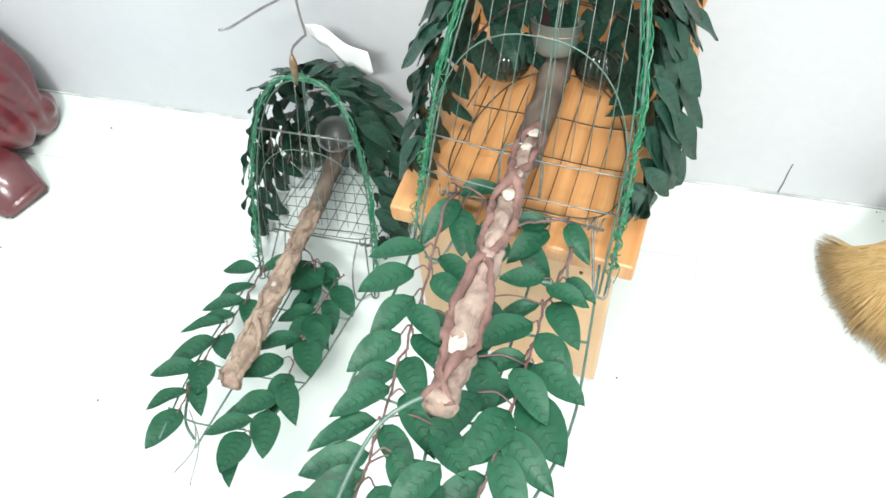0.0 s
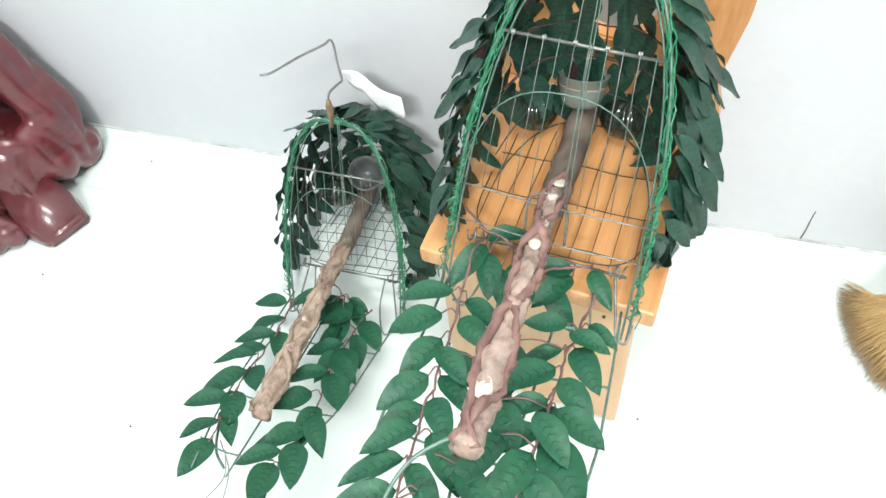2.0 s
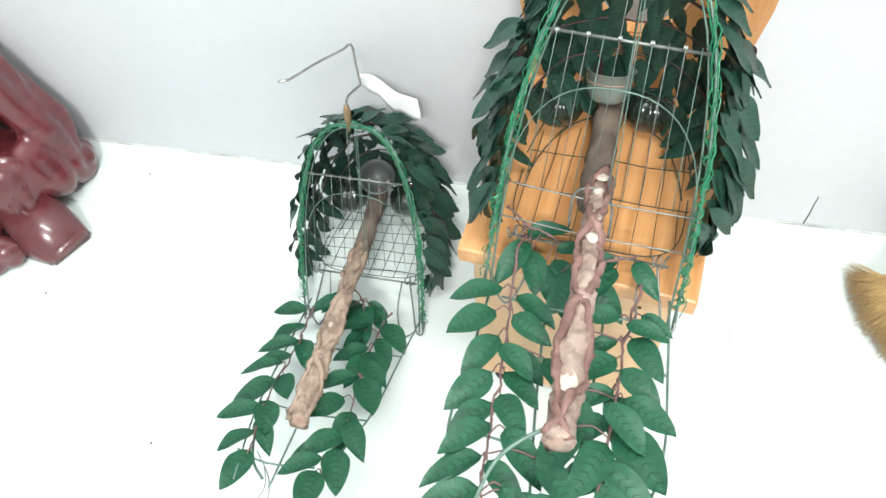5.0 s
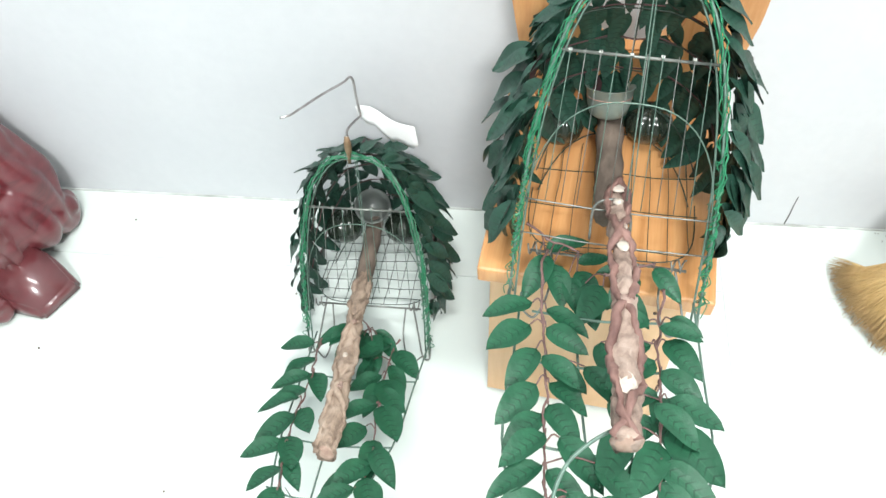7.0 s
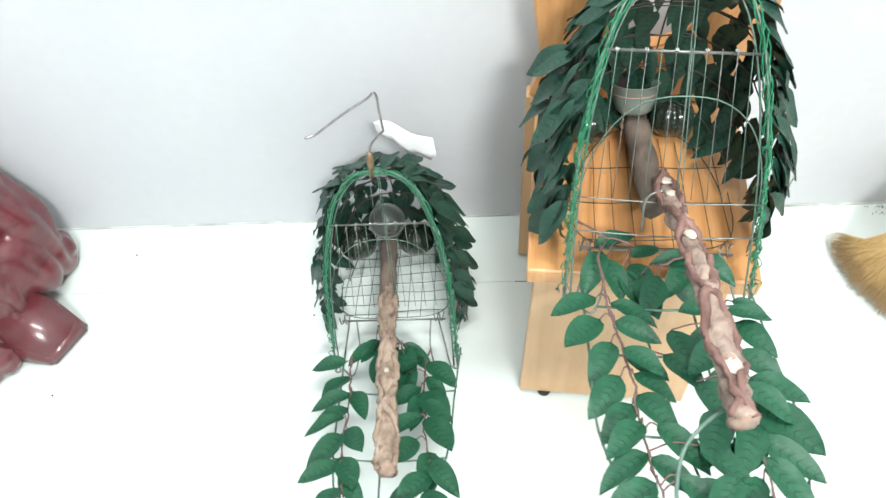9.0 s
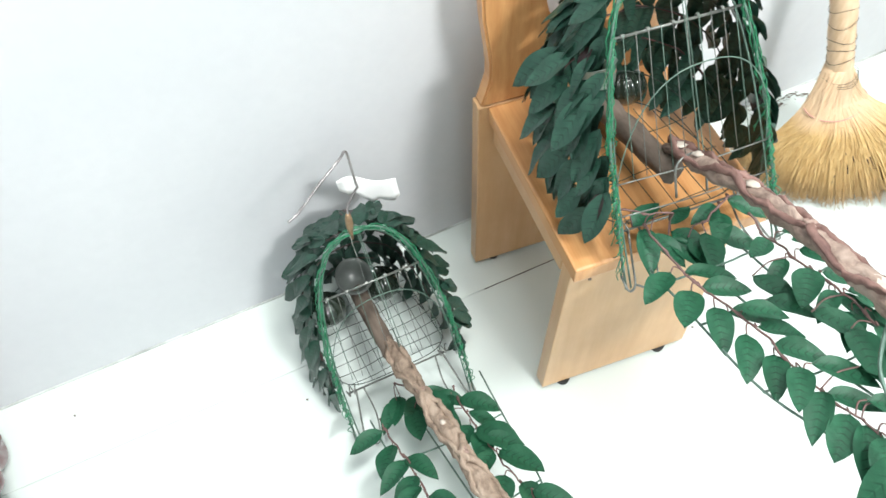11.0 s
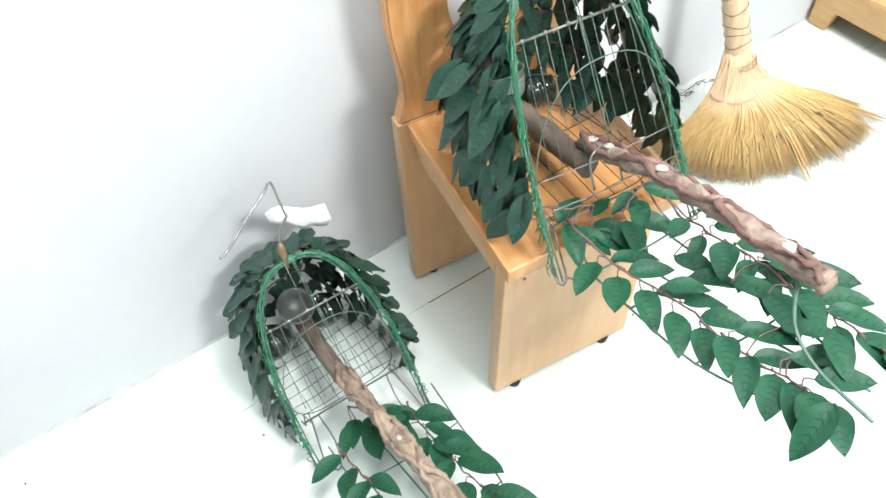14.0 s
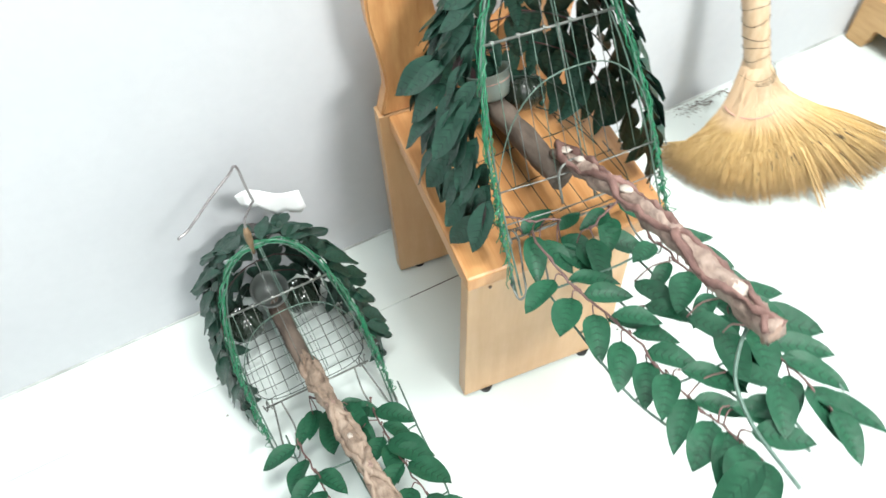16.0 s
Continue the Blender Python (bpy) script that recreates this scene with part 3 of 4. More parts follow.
def flap(root, inv, twigs, leaves, wires, plane, seed, known=()):
    """The sprung front frame: wires, twigs and the leaves set along them. All given in the world."""
    rnd = random.Random(seed)
    z_at = lambda y: plane[0] + (plane[1] - y) * plane[2]
    for w in wires:
        pts = [inv @ Vector((x, y, z_at(y) + dz)) for x, y, dz in w]
        part("frame_wire", tubes([(smooth_line(pts, 4), 0.0011)], 6), GREENWIRE, root, "", True)
    stems = list(known)
    for tw in twigs:
        pts = [inv @ Vector((x, y, z_at(y) + dz)) for x, y, dz in tw]
        line = [p + 0.0030 * noise.noise_vector(p * 55) + 0.0012 * noise.noise_vector(p * 170) for p in smooth_line(pts, 10)]
        part("twig", tubes([(line, [0.0012 - 0.0004 * i / len(line) + (0.0007 if i % 9 == 0 else 0.0) for i in range(len(line))])], 7), TWIG, root, "reddish brown leafy twig", True)
        stems.append(line)
    nrm = Vector((0, plane[2], 1))
    for bx, by, dx, dy in leaves:
        h = rnd.uniform(-0.006, 0.006)
        b0 = inv @ Vector((bx, by, z_at(by) + 0.002 + h))
        tip = inv @ Vector((bx + dx, by + dy, z_at(by + dy) + 0.004 + h + rnd.uniform(-0.006, 0.006)))
        n2 = inv.to_3x3() @ (nrm + Vector((rnd.uniform(-0.3, 0.3), rnd.uniform(-0.35, 0.1), 0)))
        tip = b0 + (tip - b0) * rnd.uniform(0.98, 1.10)
        shared("leaf", rnd.choice(LEAVES), root, leaf_pose(b0, tip, n2))
        near = min((q for st in stems for q in st), key=lambda q: (q - b0).length)
        if (near - b0).length > 0.0015:
            mid = (near + b0) / 2 + Vector((0, 0.004, 0.001))
            part("leaf_stalk", tubes([(smooth_line([near, mid, b0], 4), 0.0007)], 5), TWIG, root, "", True)
    return stems


def branch(root, inv, line, r0, r1, bark, vine, scars, turns, seed, label):
    pts = [inv @ Vector(p) for p in line]
    ln = resample(smooth_line(pts, 20), 90)
    ob = part("perch", branch_mesh(ln, r0, r1, 0.0042, seed), bark, root, label, True)
    sub = []
    for q in range(2):
        rnd = random.Random(seed + q)
        vine_line = []
        for i, p in enumerate(ln):
            t = (ln[min(i + 1, len(ln) - 1)] - ln[max(i - 1, 0)]).normalized()
            u = t.cross(Vector((0, 0, 1))).normalized()
            v = u.cross(t)
            f = i / (len(ln) - 1)
            a = (math.sin(turns * math.pi * 2 * f + math.pi * q) + 0.55 * noise.noise(Vector((f * 9, q * 5, seed)))) * 1.30
            rr = (r0 + (r1 - r0) * f) + 0.0012
            vine_line.append(p + rr * (math.sin(a) * u + math.cos(a) * v))
        part("vine", branch_mesh(vine_line, 0.0038 * r1 / 0.0105, 0.0031 * r1 / 0.0105, 0.0036, seed + 9 + q, 9), vine, ob, "woody vine twisted round the branch", True)
    for f, w in scars:
        i = int(f * (len(ln) - 1))
        t = (ln[min(i + 1, 90)] - ln[i - 1]).normalized()
        u = t.cross(Vector((0, 0, 1))).normalized()
        v = u.cross(t)
        bm = bmesh.new()
        bmesh.ops.create_uvsphere(bm, u_segments=14, v_segments=8, radius=1.0)
        rr = r0 + (r1 - r0) * f
        mm = Matrix.Identity(4)
        mm.col[0][:3], mm.col[1][:3], mm.col[2][:3], mm.col[3][:3] = u * w * 0.72, t * w, v * 0.0020, ln[i] + v * (rr + 0.0002)
        for vtx in bm.verts:
            vtx.co = mm @ (vtx.co + 0.36 * noise.noise_vector(vtx.co * 2.2 + Vector((f * 9, 0, 0))))
        part("scar", bm, CUT, ob, "pale bare wood scar", True)
    for k in range(1, int(turns * 2) + 1):
        f = k / (turns * 2)
        if f > 0.88:
            continue
        i = min(int(f * (len(ln) - 1)), len(ln) - 2)
        t = (ln[i + 1] - ln[i]).normalized()
        u = t.cross(Vector((0, 0, 1))).normalized()
        v = u.cross(t)
        rr = r0 + (r1 - r0) * f
        bm = bmesh.new()
        bmesh.ops.create_icosphere(bm, subdivisions=3, radius=1.0)
        mm = Matrix.Identity(4)
        mm.col[0][:3], mm.col[1][:3], mm.col[2][:3], mm.col[3][:3] = u * rr * 0.55, t * rr * 0.75, v * rr * 0.4, ln[i] + v * rr * 1.15
        for vtx in bm.verts:
            vtx.co = mm @ (vtx.co + 0.45 * noise.noise_vector(vtx.co * 1.8 + Vector((k * 3.0, seed, 0))))
        part("knot", bm, KNOT, ob, "pinkish knot where the vines cross", True)
    e = ln[-1]
    t = (ln[-1] - ln[-2]).normalized()
    u = t.cross(Vector((0, 0, 1))).normalized()
    v = u.cross(t)
    bm = bmesh.new()
    bmesh.ops.create_uvsphere(bm, u_segments=18, v_segments=10, radius=1.0)
    mm = Matrix.Identity(4)
    mm.col[0][:3], mm.col[1][:3], mm.col[2][:3], mm.col[3][:3] = u * r1 * 1.08, t * 0.004, v * r1 * 1.05, e - t * 0.002
    for vtx in bm.verts:
        vtx.co = mm @ (vtx.co + 0.28 * noise.noise_vector(vtx.co * 2.5))
    part("cut_end", bm, ENDGRAIN, ob, "pale sawn branch end", True)


# cage on the chair
M_BIG = pose(0.402, -0.360, SZ + 0.0005, 0, 0, -5)
big = cage("wire bird trap cage covered in leaves on the chair seat", M_BIG, 55.5, 3, 0.215, 3, length=0.304, bulge=0.054, lift=0.016, leaf_size=1.04)
INV = M_BIG.inverted()
stems_big = flap(big, INV,
     twigs=[[(0.351, -0.319, 0.020), (0.348, -0.362, 0.012), (0.351, -0.405, 0.004), (0.354, -0.462, 0.006), (0.354, -0.518, -0.002), (0.356, -0.566, 0.000), (0.356, -0.602, 0.000)],
            [(0.451, -0.348, 0.000), (0.448, -0.376, -0.006), (0.440, -0.423, 0.000), (0.438, -0.466, 0.004), (0.434, -0.509, 0.002), (0.429, -0.556, 0.004), (0.421, -0.595, 0.002)]],
     leaves=[(0.341, -0.376, -0.038, -0.016), (0.340, -0.403, -0.033, -0.031), (0.346, -0.426, -0.022, -0.041), (0.347, -0.462, -0.026, -0.033), (0.352, -0.487, -0.025, -0.029),
             (0.354, -0.507, -0.029, -0.027), (0.353, -0.532, -0.035, -0.022), (0.355, -0.554, -0.038, -0.023), (0.356, -0.580, -0.034, -0.028), (0.357, -0.595, -0.025, -0.028),
             (0.353, -0.380, 0.033, -0.023), (0.353, -0.402, 0.032, -0.024), (0.354, -0.435, 0.030, -0.027), (0.356, -0.462, 0.027, -0.021), (0.356, -0.480, 0.020, -0.032)],
     wires=[[(0.331, -0.362, 0.000), (0.328, -0.433, -0.006), (0.324, -0.509, -0.008), (0.340, -0.585, -0.006)],
            [(0.476, -0.362, 0.000), (0.476, -0.433, -0.012), (0.472, -0.509, -0.012), (0.450, -0.580, -0.008)],
            [(0.328, -0.433, -0.008), (0.402, -0.438, -0.010), (0.476, -0.433, -0.012)], [(0.341, -0.381, -0.004), (0.402, -0.387, -0.006), (0.468, -0.383, -0.006)],
            [(0.378, -0.386, -0.010), (0.381, -0.462, -0.014), (0.387, -0.547, -0.010), (0.393, -0.604, -0.006)],
            [(0.426, -0.376, -0.014), (0.421, -0.462, -0.016), (0.413, -0.537, -0.010), (0.402, -0.590, -0.008)],
            [(0.324, -0.509, -0.010), (0.402, -0.517, -0.010), (0.472, -0.509, -0.014)]],
     plane=(0.369, -0.373, 0.330), seed=5)
flap(big, INV, twigs=[],
     leaves=[(0.453, -0.386, 0.023, -0.017), (0.446, -0.412, 0.021, -0.034), (0.442, -0.468, 0.037, -0.023), (0.440, -0.493, 0.028, -0.040), (0.437, -0.389, -0.032, -0.010),
             (0.437, -0.411, -0.029, -0.014), (0.436, -0.434, -0.036, -0.027), (0.436, -0.462, -0.033, -0.017), (0.434, -0.484, -0.031, -0.025), (0.433, -0.506, -0.019, -0.043),
             (0.434, -0.462, 0.015, -0.048), (0.430, -0.537, 0.025, -0.042), (0.427, -0.552, -0.027, -0.028), (0.424, -0.575, 0.019, -0.038), (0.421, -0.590, -0.011, -0.034), (0.356, -0.533, 0.028, -0.028), (0.357, -0.566, -0.032, -0.032), (0.436, -0.520, -0.032, -0.028), (0.432, -0.523, 0.032, -0.028), (0.426, -0.566, -0.009, -0.048), (0.440, -0.443, 0.028, -0.028),
             (0.364, -0.509, 0.027, -0.032), (0.369, -0.552, 0.025, -0.028), (0.366, -0.575, 0.025, -0.028), (0.397, -0.414, 0.011, -0.044), (0.383, -0.443, 0.028, -0.032), (0.402, -0.471, 0.019, -0.038), (0.411, -0.499, -0.019, -0.040), (0.388, -0.528, 0.028, -0.028), (0.375, -0.556, 0.032, -0.021)],
     wires=[], plane=(0.369, -0.373, 0.330), seed=6, known=stems_big)
# one leaf hangs from the tip of the twig
R3 = INV.to_3x3()
shared("leaf", LEAVES[3], big, leaf_pose(INV @ Vector((0.347, -0.599, 0.468)), INV @ Vector((0.302, -0.606, 0.448)), R3 @ Vector((-0.40, 0.10, 0.85))))
for bx, by, dx, dy in ((0.402, -0.556, -0.023, -0.034), (0.440, -0.405, 0.032, -0.011), (0.350, -0.443, 0.028, -0.025), (0.430, -0.480, 0.028, -0.032)):
    zb = 0.393 + (-0.373 - by) * 0.33 - 0.006
    shared("leaf", LEAVES[0], big, leaf_pose(INV @ Vector((bx, by, zb)), INV @ Vector((bx + dx, by + dy, zb + 0.008)), R3 @ Vector((0.1, 0.2, 1.0))))
# leaf sprigs where the twigs start, over the seat
flap(big, INV, twigs=[[(0.332, -0.300, 0.030), (0.354, -0.317, 0.028), (0.379, -0.325, 0.022)], [(0.401, -0.342, 0.012), (0.430, -0.332, 0.012), (0.446, -0.325, 0.010)]],
     leaves=[(0.350, -0.308, 0.039, 0.014), (0.354, -0.319, -0.020, -0.043), (0.358, -0.325, 0.010, -0.043), (0.379, -0.325, 0.027, 0.008), (0.379, -0.329, 0.018, -0.033),
             (0.432, -0.332, -0.025, -0.033), (0.446, -0.325, 0.020, -0.033), (0.432, -0.329, -0.033, -0.006), (0.371, -0.337, 0.012, -0.039), (0.386, -0.345, 0.008, -0.043), (0.401, -0.350, -0.020, -0.041), (0.413, -0.345, 0.025, -0.037)],
     wires=[], plane=(0.354, -0.308, 0.100), seed=8, known=[])
branch(big, INV, [(0.410, -0.268, 0.397), (0.406, -0.322, 0.425), (0.406, -0.382, 0.450), (0.403, -0.458, 0.472), (0.400, -0.537, 0.489)], 0.0070, 0.0093, BARK, VINE,
       [(0.06, 0.008), (0.16, 0.006), (0.30, 0.0075), (0.40, 0.0065), (0.875, 0.009)], 1.6, 31, "forked brown branch with twisted vines and pale scars")
part("inner_perch", branch_mesh(resample([INV @ Vector(p) for p in ((0.411, -0.134, 0.350), (0.408, -0.2, 0.363), (0.403, -0.287, 0.384))], 16), 0.0135, 0.0125, 0.0026, 4), BARK_GREY, big, "thick grey branch inside the cage", True)
part("tip_wire", tubes([(smooth_line([INV @ Vector(p) for p in ((0.402, -0.517, 0.470), (0.382, -0.530, 0.472), (0.365, -0.548, 0.470), (0.356, -0.578, 0.468), (0.352, -0.622, 0.474))]), 0.0014)]), GREENWIRE, big, "thick bent pale green wire", True)
part("perch_tie", tubes([(smooth_line([INV @ Vector(p) for p in ((0.387, -0.315, 0.385), (0.388, -0.302, 0.412), (0.398, -0.298, 0.419), (0.412, -0.298, 0.417), (0.420, -0.305, 0.405), (0.421, -0.318, 0.380))]), 0.0012)]), STEEL, big, "bright wire loop holding the branch", True)

# cage on the floor
M_SMALL = pose(0.127, -0.256, 0.001, 0, -1.0, 0)
small = cage("leaf-covered wire bird trap cage standing on the floor", M_SMALL, 64, 11, 0.225, 8, bulge=0.022, lift=0.040, low_bars=False)
INS = M_SMALL.inverted()
stems_small = flap(small, INS,
     twigs=[[(0.078, -0.262, 0.0), (0.077, -0.285, 0.0), (0.084, -0.34, 0.0), (0.086, -0.40, 0.0), (0.090, -0.45, 0.0), (0.100, -0.50, 0.0)],
            [(0.176, -0.262, 0.0), (0.172, -0.29, 0.0), (0.172, -0.35, 0.0), (0.176, -0.40, -0.004), (0.182, -0.45, -0.006), (0.178, -0.51, -0.006)]],
     leaves=[(0.073, -0.285, -0.042, -0.005), (0.077, -0.305, -0.028, -0.035), (0.084, -0.337, -0.043, -0.021), (0.083, -0.377, -0.040, -0.020), (0.085, -0.401, -0.030, -0.041),
             (0.087, -0.441, -0.036, -0.020), (0.093, -0.472, -0.024, -0.029), (0.100, -0.495, -0.008, -0.045), (0.084, -0.33, 0.020, -0.036), (0.086, -0.39, 0.022, -0.034), (0.088, -0.43, 0.016, -0.04),
             (0.174, -0.286, 0.034, -0.034), (0.175, -0.310, 0.024, -0.040), (0.172, -0.337, 0.028, -0.050), (0.178, -0.378, 0.027, -0.044), (0.184, -0.440, 0.026, -0.036), (0.182, -0.475, 0.020, -0.046),
             (0.176, -0.505, 0.002, -0.042), (0.168, -0.275, -0.038, -0.032), (0.168, -0.328, -0.036, -0.028), (0.172, -0.376, -0.038, -0.022)],
     wires=[[(0.066, -0.258, 0.0), (0.070, -0.34, -0.006), (0.078, -0.44, -0.006), (0.10, -0.53, 0.0)], [(0.216, -0.258, 0.0), (0.208, -0.34, -0.008), (0.20, -0.43, -0.010), (0.17, -0.53, -0.004)],
            [(0.070, -0.33, -0.008), (0.14, -0.335, -0.01), (0.208, -0.33, -0.01)], [(0.12, -0.27, -0.01), (0.125, -0.36, -0.012), (0.13, -0.46, -0.01), (0.135, -0.53, -0.006)],
            [(0.076, -0.43, -0.008), (0.14, -0.435, -0.01), (0.20, -0.43, -0.012)], [(0.085, -0.495, -0.004), (0.12, -0.505, -0.004), (0.17, -0.50, -0.006)]],
     plane=(0.071, -0.28, 0.5), seed=15)
flap(small, INS, twigs=[[(0.110, -0.235, 0.03), (0.125, -0.25, 0.03), (0.14, -0.262, 0.02)]],
     leaves=[(0.168, -0.409, -0.024, -0.032), (0.170, -0.469, -0.030, -0.027), (0.112, -0.243, -0.020, -0.034), (0.14, -0.262, 0.018, -0.034), (0.14, -0.25, 0.03, -0.012), (0.13, -0.262, 0.016, -0.042),
             (0.15, -0.30, -0.012, -0.04), (0.135, -0.255, -0.03, -0.03), (0.15, -0.265, 0.03, -0.03), (0.12, -0.27, -0.012, -0.046), (0.145, -0.28, 0.01, -0.048), (0.105, -0.25, -0.028, -0.028), (0.18, -0.425, 0.004, -0.048), (0.184, -0.455, -0.03, -0.03), (0.176, -0.49, -0.034, -0.022), (0.09, -0.455, 0.026, -0.034), (0.085, -0.36, -0.036, -0.03), (0.172, -0.355, 0.032, -0.024), (0.172, -0.34, -0.012, -0.046), (0.17, -0.52, 0.012, -0.036)],
     wires=[], plane=(0.071, -0.28, 0.5), seed=17, known=stems_small)
branch(small, INS, [(0.122, -0.185, 0.085), (0.126, -0.23, 0.106), (0.130, -0.30, 0.128), (0.136, -0.38, 0.155), (0.141, -0.460, 0.182)], 0.0092, 0.0102, BARK_PALE, BARK_PALE,
       [(0.55, 0.004), (0.72, 0.005)], 1.4, 57, "pale brown gnarled branch wrapped by a vine")
part("inner_perch", branch_mesh(resample([INS @ Vector(p) for p in ((0.119, -0.085, 0.075), (0.12, -0.13, 0.082), (0.122, -0.20, 0.090))], 16), 0.0112, 0.0108, 0.0024, 6), BARK_GREY, small, "grey branch inside the cage", True)
part("tip_wire", tubes([(smooth_line([INS @ Vector(p) for p in ((0.085, -0.43, 0.13), (0.088, -0.47, 0.15), (0.098, -0.50, 0.155), (0.112, -0.515, 0.15))]), 0.0015)]), GREENWIRE, small, "bent pale green wire", True)
for k, pts in enumerate([((0.112, -0.50, 0.165), (0.12, -0.525, 0.16), (0.105, -0.55, 0.15)), ((0.10, -0.49, 0.16), (0.125, -0.52, 0.165), (0.13, -0.56, 0.16))]):
    part("loose_wire", tubes([(smooth_line([INS @ Vector(p) for p in pts]), 0.0006)], 5), STEEL, small, "", True)


# feeding cups
def cup(name, m, me, material, parent, label):
    ob = part(name, me, material, parent, label, True)
    ob.matrix_basis = m
    return ob


cup("feeding_cup", INV @ pose(0.406, -0.150, 0.368, -26, 0, 0), cup_mesh(0.0235, 0.030), CUP_GREY, big, "translucent grey-green plastic cup")
ring = [Vector((0.0224 * math.cos(q), 0.0224 * math.sin(q), 0.021)) for q in [2 * math.pi * i / 32 for i in range(33)]]
part("water_line", tubes([(ring, 0.0005)], 5), PINK, next(c for c in big.children if c.name.startswith("feeding_cup")), "faint pink line round the cup", True)
cup("water_jar", INV @ pose(0.360, -0.146, 0.3485, -25, 0, 0), jar_mesh(0.0235), CUP_DARK, big, "glossy dark green round jar")
cup("water_jar", INV @ pose(0.450, -0.141, 0.3485, -25, 0, 0), jar_mesh(0.0235), CUP_DARK, big, "glossy dark green round jar")
cup("feeding_cup", INS @ pose(0.115, -0.078, 0.088, 22, 10, 0), cup_mesh(0.0235, 0.026), CUP_SMOKE, small, "translucent grey-green plastic cup")
rim = [Vector((0.0238 * math.cos(q), 0.0238 * math.sin(q), 0.0265)) for q in [2 * math.pi * i / 32 for i in range(33)]]
part("cup_rim", tubes([(rim, 0.0011)], 6), CUP_SMOKE, next(c for c in small.children if c.name.startswith("feeding_cup")), "rounded rim of the cup", True)
cup("water_jar", INS @ pose(0.073, -0.091, 0.065, -25, 0, 0), jar_mesh(0.0255), CUP_DARK, small, "glossy dark green round jar")
cup("water_jar", INS @ pose(0.155, -0.080, 0.056, -25, 0, 0), jar_mesh(0.0255), CUP_DARK, small, "glossy dark green round jar")

# hook and ferrule of the floor cage
hk = [INS @ Vector(p) for p in ((0.120, -0.127, 0.287), (0.1225, -0.124, 0.302), (0.131, -0.119, 0.311), (0.139, -0.116, 0.3175))]
part("hook", tubes([(smooth_line(hk, 5) + smooth_line([INS @ Vector(p) for p in ((0.1385, -0.1145, 0.321), (0.137, -0.112, 0.345), (0.1365, -0.109, 0.363), (0.1335, -0.109, 0.3695), (0.126, -0.112, 0.364), (0.10, -0.123, 0.3535), (0.076, -0.134, 0.342), (0.066, -0.138, 0.3375), (0.056, -0.142, 0.337))], 5), 0.0014)], 8), CHROME, small, "bent steel hanging hook", True)
fer = part("ferrule", revolve([(0.0, -0.022), (0.0022, -0.022), (0.0026, -0.010), (0.0036, -0.004), (0.0044, 0.001), (0.0042, 0.010), (0.0026, 0.018), (0.0, 0.019)], 16), BRASS, small, "worn brass ferrule", True)
fer.matrix_basis = INS @ pose(0.1195, -0.128, 0.275, -6, 3, 0)
# apex of the chair cage carries the same ferrule
fer2 = part("ferrule", revolve([(0.0, -0.022), (0.0022, -0.022), (0.0026, -0.010), (0.0036, -0.004), (0.0044, 0.001), (0.0042, 0.010), (0.0026, 0.018), (0.0, 0.019)], 16), BRASS, big, "worn brass ferrule", True)
fer2.matrix_basis = pose(0, 0.192, 0.250, -6, 0, 0)

# paper strip caught behind the hook
pv, pf = [], []
P0, P1, P2 = Vector((0.124, -0.085, 0.300)), Vector((0.192, -0.086, 0.272)), Vector((0.004, -0.001, -0.042))
for i in range(9):
    f = i / 8
    for j in range(5):
        g = j / 4
        wv = 0.003 * math.sin(5 * f) + 0.002 * math.sin(8 * f + 1.5 * g)
        pv.append(tuple(P0.lerp(P1, f) + P2 * (g * (0.40 + 0.6 * math.sin(1.9 * f + 0.35) ** 2 + 0.12 * math.sin(17 * f))) + Vector((0, wv, wv * 0.7))))
for i in range(8):
    for j in range(4):
        a = i * 5 + j
        pf.append((a, a + 1, a + 6, a + 5))
paper = part("paper_strip", (pv, pf), PAPER, None, "", True)
sol = paper.modifiers.new("thickness", "SOLIDIFY")
sol.thickness = 0.0004
tagged(paper, "crumpled strip of white paper caught on the hook", "paper")

